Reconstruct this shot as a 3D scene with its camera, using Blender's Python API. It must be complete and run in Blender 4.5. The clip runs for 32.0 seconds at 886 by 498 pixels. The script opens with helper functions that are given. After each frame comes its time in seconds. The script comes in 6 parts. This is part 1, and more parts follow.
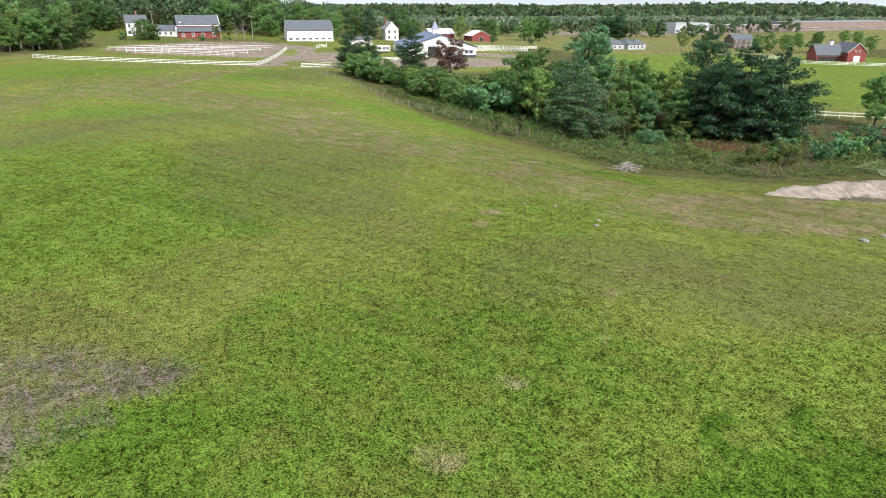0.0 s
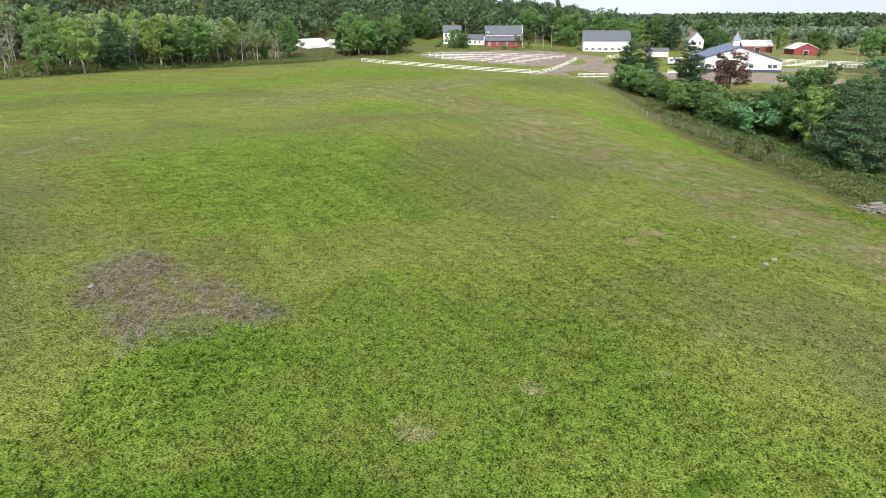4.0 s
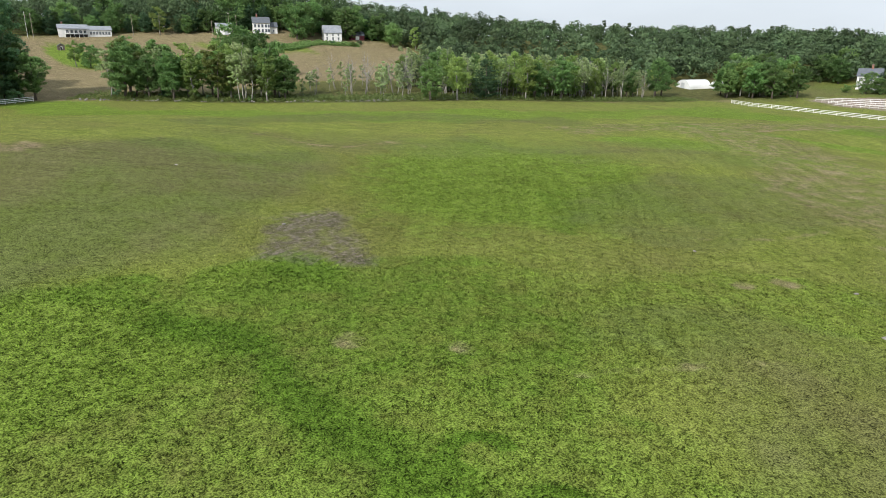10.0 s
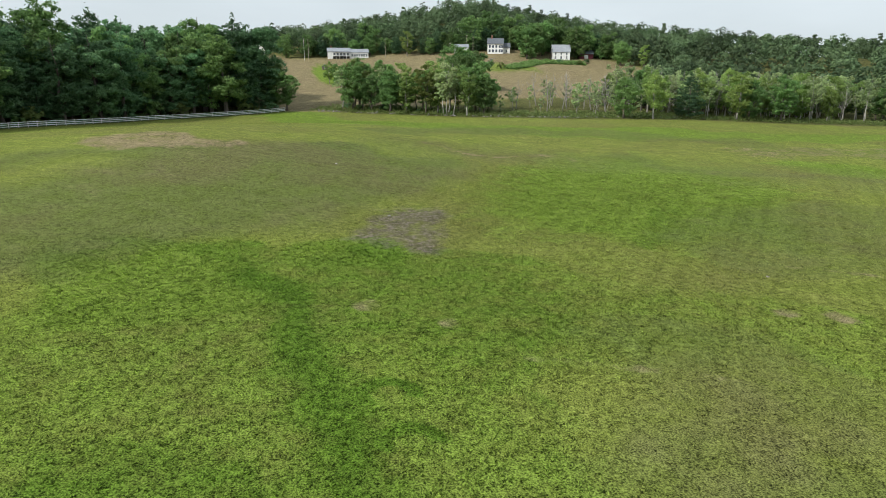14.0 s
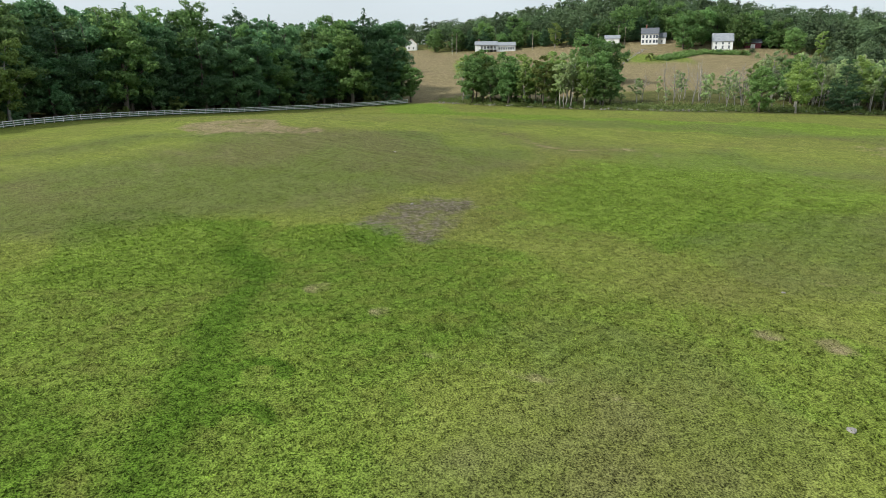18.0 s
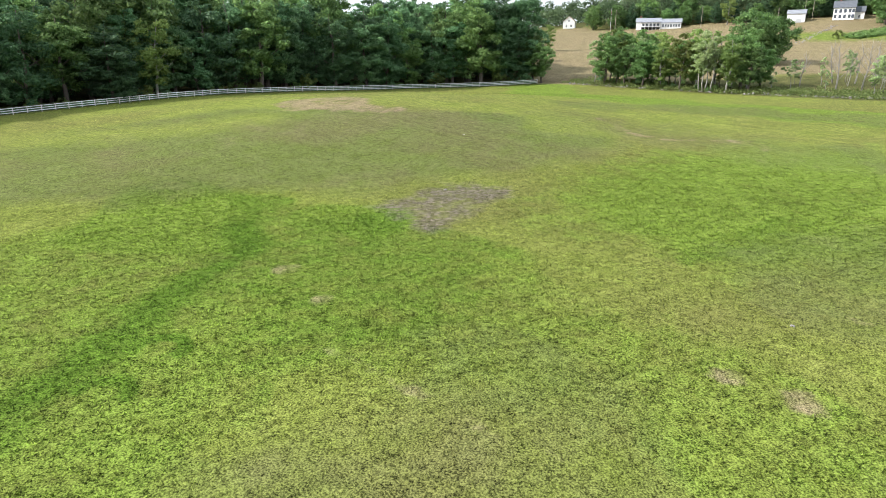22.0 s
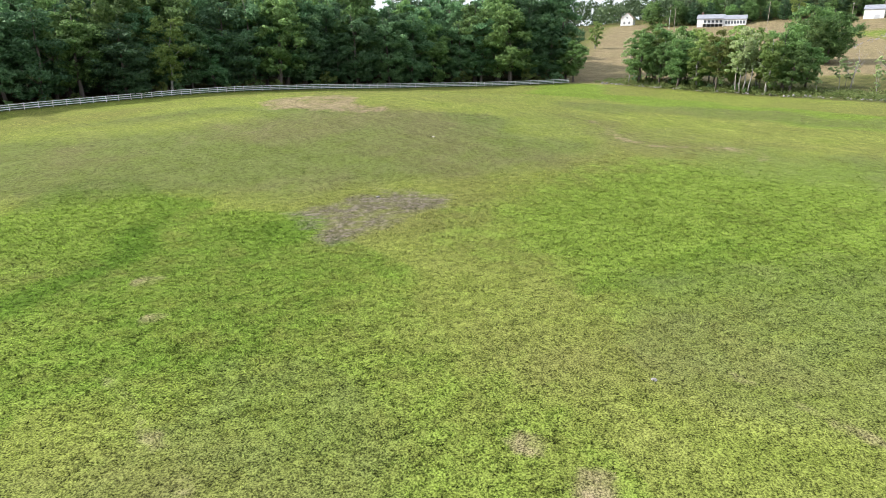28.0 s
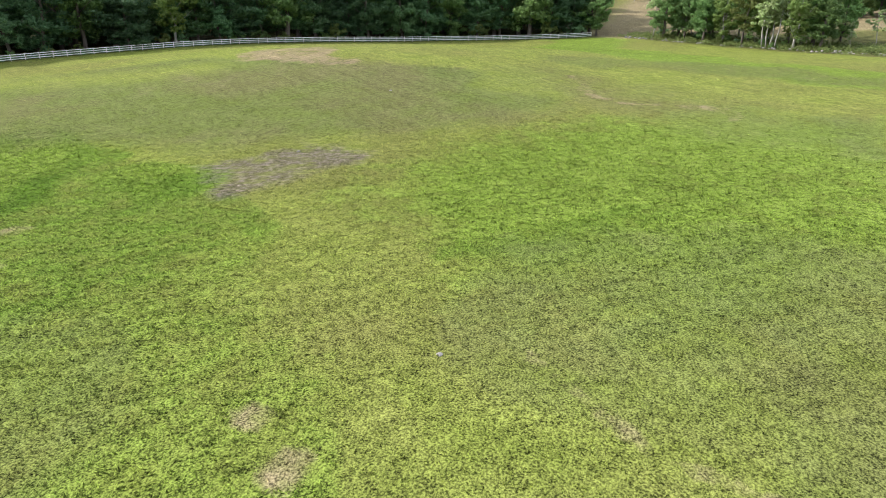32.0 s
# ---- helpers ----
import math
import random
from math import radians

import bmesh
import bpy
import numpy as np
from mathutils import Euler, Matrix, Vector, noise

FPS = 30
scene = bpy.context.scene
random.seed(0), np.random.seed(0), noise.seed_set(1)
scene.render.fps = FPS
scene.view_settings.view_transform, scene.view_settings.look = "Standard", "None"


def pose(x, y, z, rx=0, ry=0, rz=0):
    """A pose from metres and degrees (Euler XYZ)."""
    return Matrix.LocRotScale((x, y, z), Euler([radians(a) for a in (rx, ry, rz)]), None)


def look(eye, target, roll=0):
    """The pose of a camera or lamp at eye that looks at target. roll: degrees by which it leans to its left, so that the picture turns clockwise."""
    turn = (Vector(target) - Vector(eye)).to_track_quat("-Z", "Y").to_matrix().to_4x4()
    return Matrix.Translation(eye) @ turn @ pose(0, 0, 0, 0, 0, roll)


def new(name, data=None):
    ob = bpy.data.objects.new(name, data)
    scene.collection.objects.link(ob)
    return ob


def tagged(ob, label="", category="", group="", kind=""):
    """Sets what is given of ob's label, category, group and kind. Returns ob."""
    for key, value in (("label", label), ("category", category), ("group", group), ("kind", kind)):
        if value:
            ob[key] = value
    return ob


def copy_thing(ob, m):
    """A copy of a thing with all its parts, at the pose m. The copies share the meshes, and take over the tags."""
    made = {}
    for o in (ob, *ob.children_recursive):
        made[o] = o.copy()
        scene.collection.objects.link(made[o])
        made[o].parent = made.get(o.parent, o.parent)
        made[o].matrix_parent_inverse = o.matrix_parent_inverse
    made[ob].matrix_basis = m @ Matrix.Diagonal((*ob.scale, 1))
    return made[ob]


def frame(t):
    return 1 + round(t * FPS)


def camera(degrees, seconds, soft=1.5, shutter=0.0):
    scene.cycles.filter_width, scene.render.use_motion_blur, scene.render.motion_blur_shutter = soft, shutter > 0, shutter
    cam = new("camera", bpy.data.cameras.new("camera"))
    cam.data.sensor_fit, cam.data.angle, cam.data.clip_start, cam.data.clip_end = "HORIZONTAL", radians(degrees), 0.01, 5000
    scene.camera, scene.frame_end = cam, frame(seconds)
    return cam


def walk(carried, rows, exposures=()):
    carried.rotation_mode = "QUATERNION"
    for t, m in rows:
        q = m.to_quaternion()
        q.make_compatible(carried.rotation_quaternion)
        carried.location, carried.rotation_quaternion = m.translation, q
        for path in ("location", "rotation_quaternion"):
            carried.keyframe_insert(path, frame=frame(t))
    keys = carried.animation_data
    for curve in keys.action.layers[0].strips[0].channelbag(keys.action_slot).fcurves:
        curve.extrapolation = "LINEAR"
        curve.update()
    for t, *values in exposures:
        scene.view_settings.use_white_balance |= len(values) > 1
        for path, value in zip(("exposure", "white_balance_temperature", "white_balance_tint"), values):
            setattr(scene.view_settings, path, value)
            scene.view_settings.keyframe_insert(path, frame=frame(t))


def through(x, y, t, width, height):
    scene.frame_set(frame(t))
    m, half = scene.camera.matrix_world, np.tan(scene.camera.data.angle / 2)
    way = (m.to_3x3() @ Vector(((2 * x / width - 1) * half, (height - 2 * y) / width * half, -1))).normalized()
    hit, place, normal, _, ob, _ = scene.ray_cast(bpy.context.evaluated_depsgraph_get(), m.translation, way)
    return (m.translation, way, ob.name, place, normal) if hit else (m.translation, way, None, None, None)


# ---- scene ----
cam = camera(69.9, 32.0, 0.6)
PATH = [
    (0, (-5.788, -22.488, 18.871), (-5.317, -20.682, 18.152), 0.3),
    (0.5, (-4.892, -22.863, 18.904), (-4.534, -21.031, 18.185), 0.3),
    (1, (-3.705, -23.323, 18.952), (-3.471, -21.472, 18.232), 0.2),
    (1.5, (-2.267, -23.851, 19.008), (-2.158, -21.988, 18.289), 0.2),
    (2, (-0.621, -24.377, 19.054), (-0.639, -22.51, 18.338), 0.2),
    (2.5, (1.189, -24.851, 19.105), (1.066, -22.986, 18.394), 0.1),
    (3, (3.152, -25.269, 19.187), (2.937, -23.41, 18.481), 0.1),
    (3.5, (5.246, -25.621, 19.309), (4.931, -23.775, 18.608), -0.0),
    (5.5, (13.144, -24.911, 18.318), (12.432, -23.163, 17.656), -0.2),
    (6, (15.475, -24.988, 18.181), (14.666, -23.279, 17.529), -0.1),
    (6.5, (17.801, -24.889, 18.139), (16.898, -23.224, 17.496), -0.2),
    (7, (20.097, -24.563, 18.143), (19.105, -22.946, 17.511), 0.0),
    (7.5, (22.363, -24.172, 18.165), (21.283, -22.608, 17.541), -0.0),
    (8, (24.625, -23.811, 18.179), (23.463, -22.304, 17.565), -0.1),
    (8.5, (26.88, -23.366, 18.19), (25.639, -21.918, 17.586), -0.1),
    (9, (29.089, -22.603, 18.177), (27.776, -21.218, 17.58), -0.1),
    (9.5, (31.23, -21.553, 18.106), (29.846, -20.233, 17.521), -0.0),
    (10, (33.325, -20.558, 17.976), (31.873, -19.309, 17.401), 0.0),
    (10.5, (35.359, -19.658, 17.865), (33.843, -18.483, 17.297), -0.0),
    (11, (37.359, -18.689, 17.838), (35.787, -17.585, 17.28), 0.0),
    (11.5, (39.343, -17.684, 17.852), (37.718, -16.657, 17.302), 0.0),
    (12, (41.296, -16.564, 17.871), (39.623, -15.612, 17.327), 0.0),
    (12.5, (43.126, -15.221, 17.873), (41.408, -14.349, 17.335), 0.1),
    (13, (44.809, -13.683, 17.87), (43.052, -12.89, 17.338), 0.1),
    (13.5, (46.347, -11.921, 17.861), (44.553, -11.212, 17.333), -0.0),
    (14, (47.631, -9.989, 17.818), (45.806, -9.36, 17.295), -0.0),
    (14.5, (48.577, -8.1, 17.77), (46.727, -7.548, 17.247), 0.0),
    (15, (49.205, -6.259, 17.739), (47.334, -5.786, 17.216), -0.2),
    (15.5, (49.564, -4.05, 17.659), (47.674, -3.656, 17.138), -0.1),
    (17.5, (50.067, 4.318, 17.078), (48.149, 4.514, 16.546), -0.4),
    (18, (49.593, 6.626, 16.889), (47.671, 6.764, 16.352), -0.4),
    (18.5, (49.383, 8.638, 16.835), (47.46, 8.717, 16.291), -0.4),
    (19, (49.09, 10.659, 16.785), (47.167, 10.678, 16.237), -0.4),
    (19.5, (48.645, 12.708, 16.737), (46.724, 12.667, 16.182), -0.4),
    (20, (48.137, 14.67, 16.75), (46.221, 14.56, 16.188), -0.5),
    (20.5, (47.587, 16.545, 16.814), (45.679, 16.352, 16.245), -0.5),
    (21, (46.917, 18.46, 16.876), (45.024, 18.173, 16.299), -0.6),
    (21.5, (46.188, 20.335, 16.916), (44.313, 19.963, 16.33), -0.4),
    (22, (45.617, 21.836, 16.93), (43.742, 21.471, 16.336), -0.2),
    (22.5, (45.263, 22.823, 16.907), (43.389, 22.455, 16.313), -0.4),
    (23, (44.964, 23.545, 16.886), (43.09, 23.178, 16.292), -0.5),
    (23.5, (44.558, 24.291, 16.91), (42.686, 23.922, 16.313), -0.3),
    (24, (43.968, 25.152, 16.936), (42.097, 24.775, 16.339), -0.3),
    (24.5, (43.129, 26.134, 16.906), (41.261, 25.745, 16.308), -0.2),
    (26.5, (39.273, 30.986, 17.027), (37.435, 30.476, 16.426), -0.2),
    (27, (38.423, 32.233, 17.001), (36.589, 31.708, 16.4), -0.2),
    (27.5, (37.532, 33.584, 16.895), (35.703, 33.04, 16.295), -0.1),
    (28, (36.675, 35.009, 16.816), (34.853, 34.442, 16.217), -0.1),
    (28.5, (35.862, 36.508, 16.808), (34.046, 35.92, 16.21), -0.2),
    (29, (35.053, 38.077, 16.834), (33.243, 37.473, 16.235), -0.1),
    (29.5, (34.182, 39.677, 16.798), (32.382, 39.06, 16.182), -0.1),
    (30, (33.236, 41.266, 16.69), (31.451, 40.639, 16.04), -0.1),
    (30.5, (32.265, 42.821, 16.551), (30.504, 42.188, 15.845), -0.1),
    (31, (31.316, 44.343, 16.395), (29.565, 43.701, 15.671), -0.0),
    (31.5, (30.396, 45.84, 16.213), (28.656, 45.168, 15.489), 0.0),
    (32, (29.475, 47.361, 16.003), (27.751, 46.648, 15.283), -0.1),
]
walk(cam, [(t, look(eye, target, roll)) for t, eye, target, roll in PATH],
     [(0, -0.04, 6350, 13), (1, 0.16, 6350, 14), (2, 0.2, 6350, 15), (3, 0.1, 6350, 13), (6, -0.16, 6350, 14), (9, -0.23, 6350, 13), (13, -0.31, 6400, 8), (19, -0.28, 6400, 8), (21, 0.29, 6350, 13), (24, 0.4, 6350, 14), (30, 0.36, 6350, 16), (32, 0.36, 6350, 16)])


# ---- world, sun, exposure ----
world = bpy.data.worlds.new("sky")
scene.world = world
world.use_nodes = True
wn, wl = world.node_tree.nodes, world.node_tree.links
wn.clear()
sky = wn.new("ShaderNodeTexSky")
sky.sky_type, sky.sun_disc = "NISHITA", False
sky.sun_elevation, sky.sun_rotation = radians(36), radians(168)
sky.dust_density, sky.ozone_density, sky.air_density = 3.0, 1.0, 1.0
cloud_at = wn.new("ShaderNodeTexCoord")
cloud_map = wn.new("ShaderNodeMapping")
cloud_map.inputs["Scale"].default_value = (1.0, 1.0, 3.5)
cloud = wn.new("ShaderNodeTexNoise")
cloud.inputs["Scale"].default_value, cloud.inputs["Detail"].default_value = 1.6, 6
ramp = wn.new("ShaderNodeValToRGB")
ramp.color_ramp.elements[0].position, ramp.color_ramp.elements[0].color = 0.30, (0.72, 0.72, 0.72, 1)
ramp.color_ramp.elements[1].position, ramp.color_ramp.elements[1].color = 0.62, (1, 1, 1, 1)
sky_dim = wn.new("ShaderNodeMix")
sky_dim.data_type, sky_dim.blend_type = "RGBA", "MULTIPLY"
sky_dim.inputs["Factor"].default_value = 1
sky_dim.inputs["B"].default_value = (0.11, 0.11, 0.11, 1)
cover = wn.new("ShaderNodeMix")
cover.data_type = "RGBA"
cover.inputs["B"].default_value = (0.96, 1.05, 1.11, 1)
back = wn.new("ShaderNodeBackground")
back.inputs["Strength"].default_value = 1.0
wout = wn.new("ShaderNodeOutputWorld")
wl.new(cloud_at.outputs["Generated"], cloud_map.inputs["Vector"])
wl.new(cloud_map.outputs["Vector"], cloud.inputs["Vector"])
wl.new(cloud.outputs["Fac"], ramp.inputs["Fac"])
wl.new(sky.outputs["Color"], sky_dim.inputs["A"])
wl.new(sky_dim.outputs["Result"], cover.inputs["A"])
wl.new(ramp.outputs["Color"], cover.inputs["Factor"])
wl.new(cover.outputs["Result"], back.inputs["Color"])
wl.new(back.outputs["Background"], wout.inputs["Surface"])

sun_data = bpy.data.lights.new("sun", "SUN")
sun_data.energy, sun_data.angle, sun_data.color = 5.0, radians(3), (1.0, 0.95, 0.86)
sun = new("sun", sun_data)
sun.matrix_world = look((0, 0, 0), (-0.22, 0.80, -0.62))


# ---- materials ----
def nodes_of(m):
    m.use_nodes = True
    t = m.node_tree
    return t.nodes, t.links, t.nodes["Principled BSDF"]


def surface(name, dark, light, scale=3.0, rough=0.8, bump=0.2, fine=40.0, metal=0.0, stretch=(1, 1, 1), vary=0.0):
    """A worn surface: two colours mixed by stains and grain, with relief."""
    m = bpy.data.materials.new(name)
    n, l, p = nodes_of(m)
    at = n.new("ShaderNodeTexCoord")
    mp = n.new("ShaderNodeMapping")
    mp.inputs["Scale"].default_value = stretch
    a, b = n.new("ShaderNodeTexNoise"), n.new("ShaderNodeTexNoise")
    a.inputs["Scale"].default_value, a.inputs["Detail"].default_value = scale, 6
    b.inputs["Scale"].default_value, b.inputs["Detail"].default_value = fine, 4
    mix = n.new("ShaderNodeMix")
    mix.data_type = "FLOAT"
    mix.inputs["Factor"].default_value = 0.4
    r = n.new("ShaderNodeValToRGB")
    r.color_ramp.elements[0].position, r.color_ramp.elements[0].color = 0.35, (*dark, 1)
    r.color_ramp.elements[1].position, r.color_ramp.elements[1].color = 0.62, (*light, 1)
    l.new(at.outputs["Object"], mp.inputs["Vector"])
    for t in (a, b):
        l.new(mp.outputs["Vector"], t.inputs["Vector"])
    l.new(a.outputs["Fac"], mix.inputs["A"])
    l.new(b.outputs["Fac"], mix.inputs["B"])
    l.new(mix.outputs["Result"], r.inputs["Fac"])
    last = r.outputs["Color"]
    if vary:
        info, hsv, mr = n.new("ShaderNodeObjectInfo"), n.new("ShaderNodeHueSaturation"), n.new("ShaderNodeMapRange")
        mr.inputs["To Min"].default_value, mr.inputs["To Max"].default_value = 1 - vary, 1 + vary
        l.new(info.outputs["Random"], mr.inputs["Value"])
        l.new(mr.outputs["Result"], hsv.inputs["Value"])
        l.new(last, hsv.inputs["Color"])
        last = hsv.outputs["Color"]
    l.new(last, p.inputs["Base Color"])
    p.inputs["Roughness"].default_value, p.inputs["Metallic"].default_value = rough, metal
    if bump:
        bp = n.new("ShaderNodeBump")
        bp.inputs["Strength"].default_value, bp.inputs["Distance"].default_value = bump, 0.02
        l.new(b.outputs["Fac"], bp.inputs["Height"])
        l.new(bp.outputs["Normal"], p.inputs["Normal"])
    return m


def foliage(name, dark, light, vary=0.25, through=0.48, by_tree=False):
    """Leaves: colour by leaf and by tree, some of the light passing through."""
    m = bpy.data.materials.new(name)
    n, l, p = nodes_of(m)
    geo = n.new("ShaderNodeNewGeometry")
    if by_tree:
        info = n.new("ShaderNodeAttribute")
        info.attribute_name = "tree"
        each = info.outputs["Fac"]
    else:
        info = n.new("ShaderNodeObjectInfo")
        each = info.outputs["Random"]
    mix, hsv = n.new("ShaderNodeMix"), n.new("ShaderNodeHueSaturation")
    mix.data_type = "RGBA"
    mix.inputs["A"].default_value, mix.inputs["B"].default_value = (*dark, 1), (*light, 1)
    val, hue = n.new("ShaderNodeMapRange"), n.new("ShaderNodeMapRange")
    val.inputs["To Min"].default_value, val.inputs["To Max"].default_value = 1 - vary, 1 + vary
    hue.inputs["To Min"].default_value, hue.inputs["To Max"].default_value = 0.5 + 0.012, 0.5 - 0.010
    wn2 = n.new("ShaderNodeTexWhiteNoise")
    wn2.noise_dimensions = "1D"
    l.new(each, wn2.inputs["W"])
    l.new(geo.outputs["Random Per Island"], mix.inputs["Factor"])
    l.new(each, val.inputs["Value"])
    l.new(wn2.outputs["Value"], hue.inputs["Value"])
    l.new(mix.outputs["Result"], hsv.inputs["Color"])
    l.new(val.outputs["Result"], hsv.inputs["Value"])
    l.new(hue.outputs["Result"], hsv.inputs["Hue"])
    l.new(hsv.outputs["Color"], p.inputs["Base Color"])
    p.inputs["Roughness"].default_value = 0.6
    p.inputs["Specular IOR Level"].default_value = 0.25
    tr, ms = n.new("ShaderNodeBsdfTranslucent"), n.new("ShaderNodeMixShader")
    ms.inputs["Fac"].default_value = through
    l.new(hsv.outputs["Color"], tr.inputs["Color"])
    l.new(p.outputs["BSDF"], ms.inputs[1])
    l.new(tr.outputs["BSDF"], ms.inputs[2])
    l.new(ms.outputs["Shader"], n["Material Output"].inputs["Surface"])
    return m


def glass(name, tint):
    m = bpy.data.materials.new(name)
    n, l, p = nodes_of(m)
    p.inputs["Base Color"].default_value = (*tint, 1)
    p.inputs["Roughness"].default_value = 0.08
    return m


LEAF_OAK = foliage("leaf_oak", (0.106, 0.200, 0.068), (0.272, 0.430, 0.140), 0.3)
LEAF_DEEP = foliage("leaf_deep", (0.083, 0.181, 0.083), (0.240, 0.420, 0.195), 0.3)
LEAF_PALE = foliage("leaf_pale", (0.168, 0.266, 0.072), (0.389, 0.519, 0.156))
LEAF_ASPEN = foliage("leaf_aspen", (0.272, 0.359, 0.167), (0.560, 0.672, 0.328))
NEEDLE = foliage("needle", (0.040, 0.096, 0.049), (0.124, 0.224, 0.103), 0.2, 0.35)
NEEDLE_BLUE = foliage("needle_blue", (0.070, 0.131, 0.064), (0.184, 0.283, 0.135), 0.15, 0.35)
LEAF_RED = foliage("leaf_red", (0.140, 0.080, 0.072), (0.300, 0.195, 0.170), 0.1)
LEAF_YELLOW = foliage("leaf_yellow", (0.140, 0.190, 0.050), (0.270, 0.330, 0.100), 0.2)
REED = foliage("reed", (0.108, 0.162, 0.044), (0.266, 0.325, 0.108), 0.2)
CEDAR = foliage("cedar", (0.078, 0.098, 0.037), (0.172, 0.193, 0.074), 0.15)
RUST = foliage("rust", (0.131, 0.070, 0.037), (0.262, 0.156, 0.090), 0.2)
STRAW = foliage("straw", (0.189, 0.160, 0.086), (0.328, 0.279, 0.164), 0.2)
FAR_LEAF = foliage("far_leaf", (0.064, 0.107, 0.051), (0.131, 0.197, 0.089), 0.45, 0.25, True)
# pale swamp green, greyed further to put distance haze into the colour
HAZY_MARSH_LEAF = foliage("hazy_marsh_leaf", (0.165, 0.225, 0.150), (0.270, 0.335, 0.225), 0.3, 0.25, True)
BARK = surface("bark", (0.06, 0.05, 0.04), (0.17, 0.14, 0.12), 2, 0.9, 0.6, 12, stretch=(1, 1, 0.25))
BARK_PALE = surface("bark_pale", (0.20, 0.19, 0.17), (0.42, 0.40, 0.37), 2, 0.85, 0.4, 9, stretch=(1, 1, 0.4))
DEAD_WOOD = surface("dead_wood", (0.22, 0.20, 0.18), (0.42, 0.39, 0.36), 2, 0.9, 0.4, 14, stretch=(1, 1, 0.3))
WHITE_PAINT = surface("white_paint", (0.66, 0.67, 0.67), (0.82, 0.82, 0.81), 0.7, 0.55, 0.1, 20, vary=0.05)
FENCE_PAINT = surface("fence_paint", (0.76, 0.76, 0.74), (0.88, 0.88, 0.87), 1.2, 0.6, 0.15, 25, vary=0.08)
GREY_WOOD = surface("grey_wood", (0.20, 0.18, 0.16), (0.38, 0.35, 0.31), 1.5, 0.85, 0.4, 20)
RED_BOARD = surface("red_board", (0.17, 0.030, 0.030), (0.27, 0.062, 0.055), 0.8, 0.7, 0.2, 15)
MAROON = surface("maroon_board", (0.12, 0.02, 0.03), (0.18, 0.035, 0.045), 0.8, 0.7, 0.2, 15)
GREY_SIDING = surface("grey_siding", (0.38, 0.40, 0.42), (0.50, 0.52, 0.54), 0.6, 0.7, 0.15, 18)
BROWN_SIDING = surface("brown_siding", (0.10, 0.075, 0.065), (0.17, 0.13, 0.11), 0.6, 0.7, 0.15, 18)
BRICK_WALL = surface("brick_wall", (0.20, 0.145, 0.125), (0.30, 0.225, 0.20), 0.4, 0.85, 0.1, 6)
SLATE = surface("slate_roof", (0.090, 0.102, 0.122), (0.130, 0.145, 0.168), 0.8, 0.75, 0.3, 12)
SLATE_PALE = surface("pale_roof", (0.20, 0.22, 0.25), (0.32, 0.34, 0.38), 0.8, 0.7, 0.3, 12)
BLUE_ROOF = surface("blue_roof", (0.05, 0.075, 0.16), (0.085, 0.12, 0.23), 0.5, 0.4, 0.1, 6)
BLUE_PAINT = surface("blue_paint", (0.03, 0.045, 0.12), (0.05, 0.07, 0.17), 0.8, 0.5, 0.1, 10)
TARP = surface("tarp", (0.60, 0.61, 0.62), (0.76, 0.77, 0.77), 0.4, 0.4, 0.15, 5)
CHIMNEY = surface("chimney_brick", (0.20, 0.09, 0.07), (0.33, 0.17, 0.13), 3, 0.9, 0.3, 20)
PANE = glass("pane", (0.09, 0.105, 0.12))
# near-black that paints the shade inside openings; two kinds of door use it too
SHADE_BLACK = surface("shade_black", (0.02, 0.02, 0.02), (0.04, 0.04, 0.04), 2, 0.9, 0)
STONE = surface("field_stone", (0.16, 0.15, 0.14), (0.34, 0.32, 0.30), 2.2, 0.9, 0.5, 14, vary=0.25)
METAL = surface("steel", (0.32, 0.33, 0.34), (0.46, 0.47, 0.48), 2, 0.4, 0.05, 20, metal=0.7)
RUBBER = surface("rubber", (0.02, 0.02, 0.02), (0.05, 0.05, 0.05), 6, 0.8, 0.1)
POLE_WOOD = surface("pole_wood", (0.22, 0.19, 0.15), (0.38, 0.34, 0.28), 1, 0.9, 0.2, 15, stretch=(1, 1, 0.1))


# ---- land ----
HILLS = [(0, 0, 60, 0.88), (-145, 62, 30, -2.57), (-10, 215, 35, -2.63), (-118, 150, 35, -0.46), (-30, 15, 40, -4.06), (-177, 12, 60, -11.05), (-80, 218, 60, 1.3), (-131, 290, 60, -4.61), (-200, 60, 80, 1.88), (-330, 160, 60, 6.51), (-40, 330, 60, -1.87), (40, 260, 60, 1.98), (-100, -170, 90, 6.92), (-67, -14, 38, 6.9), (-95, -60, 60, -0.55), (-160, 50, 70, 11.94), (-100, 130, 80, -0.99), (-20, 150, 50, 3.51), (20, 60, 45, 5.1), (55, 80, 45, -7.41), (120, 120, 110, 2.02), (-380, 130, 110, -7.22), (-525, 180, 100, 20.17), (-520, 300, 170, 35.28), (-300, 380, 120, 15.6), (-110, 480, 120, 20.37), (-350, -80, 140, 15.56), (250, 350, 180, -2.25), (30, 310, 70, 0.7), (-600, 0, 200, 25.14), (-230, 200, 80, -0.21), (500, 2300, 450, 5), (1500, 1700, 400, 15), (1000, 1250, 180, 6), (-452, 192, 38, 11)]


def land(x, y):
    """Height of the land, for numbers or arrays."""
    x, y = np.asarray(x, float), np.asarray(y, float)
    z = -3 + sum(h * np.exp(-((x - a) ** 2 + (y - b) ** 2) / (2 * s * s)) for a, b, s, h in HILLS)
    return z + 0.10 * np.sin(x / 5.3 + 1.3 * np.sin(y / 7.1)) * np.cos(y / 6.1) * np.exp(-(x * x + y * y) / 12000)


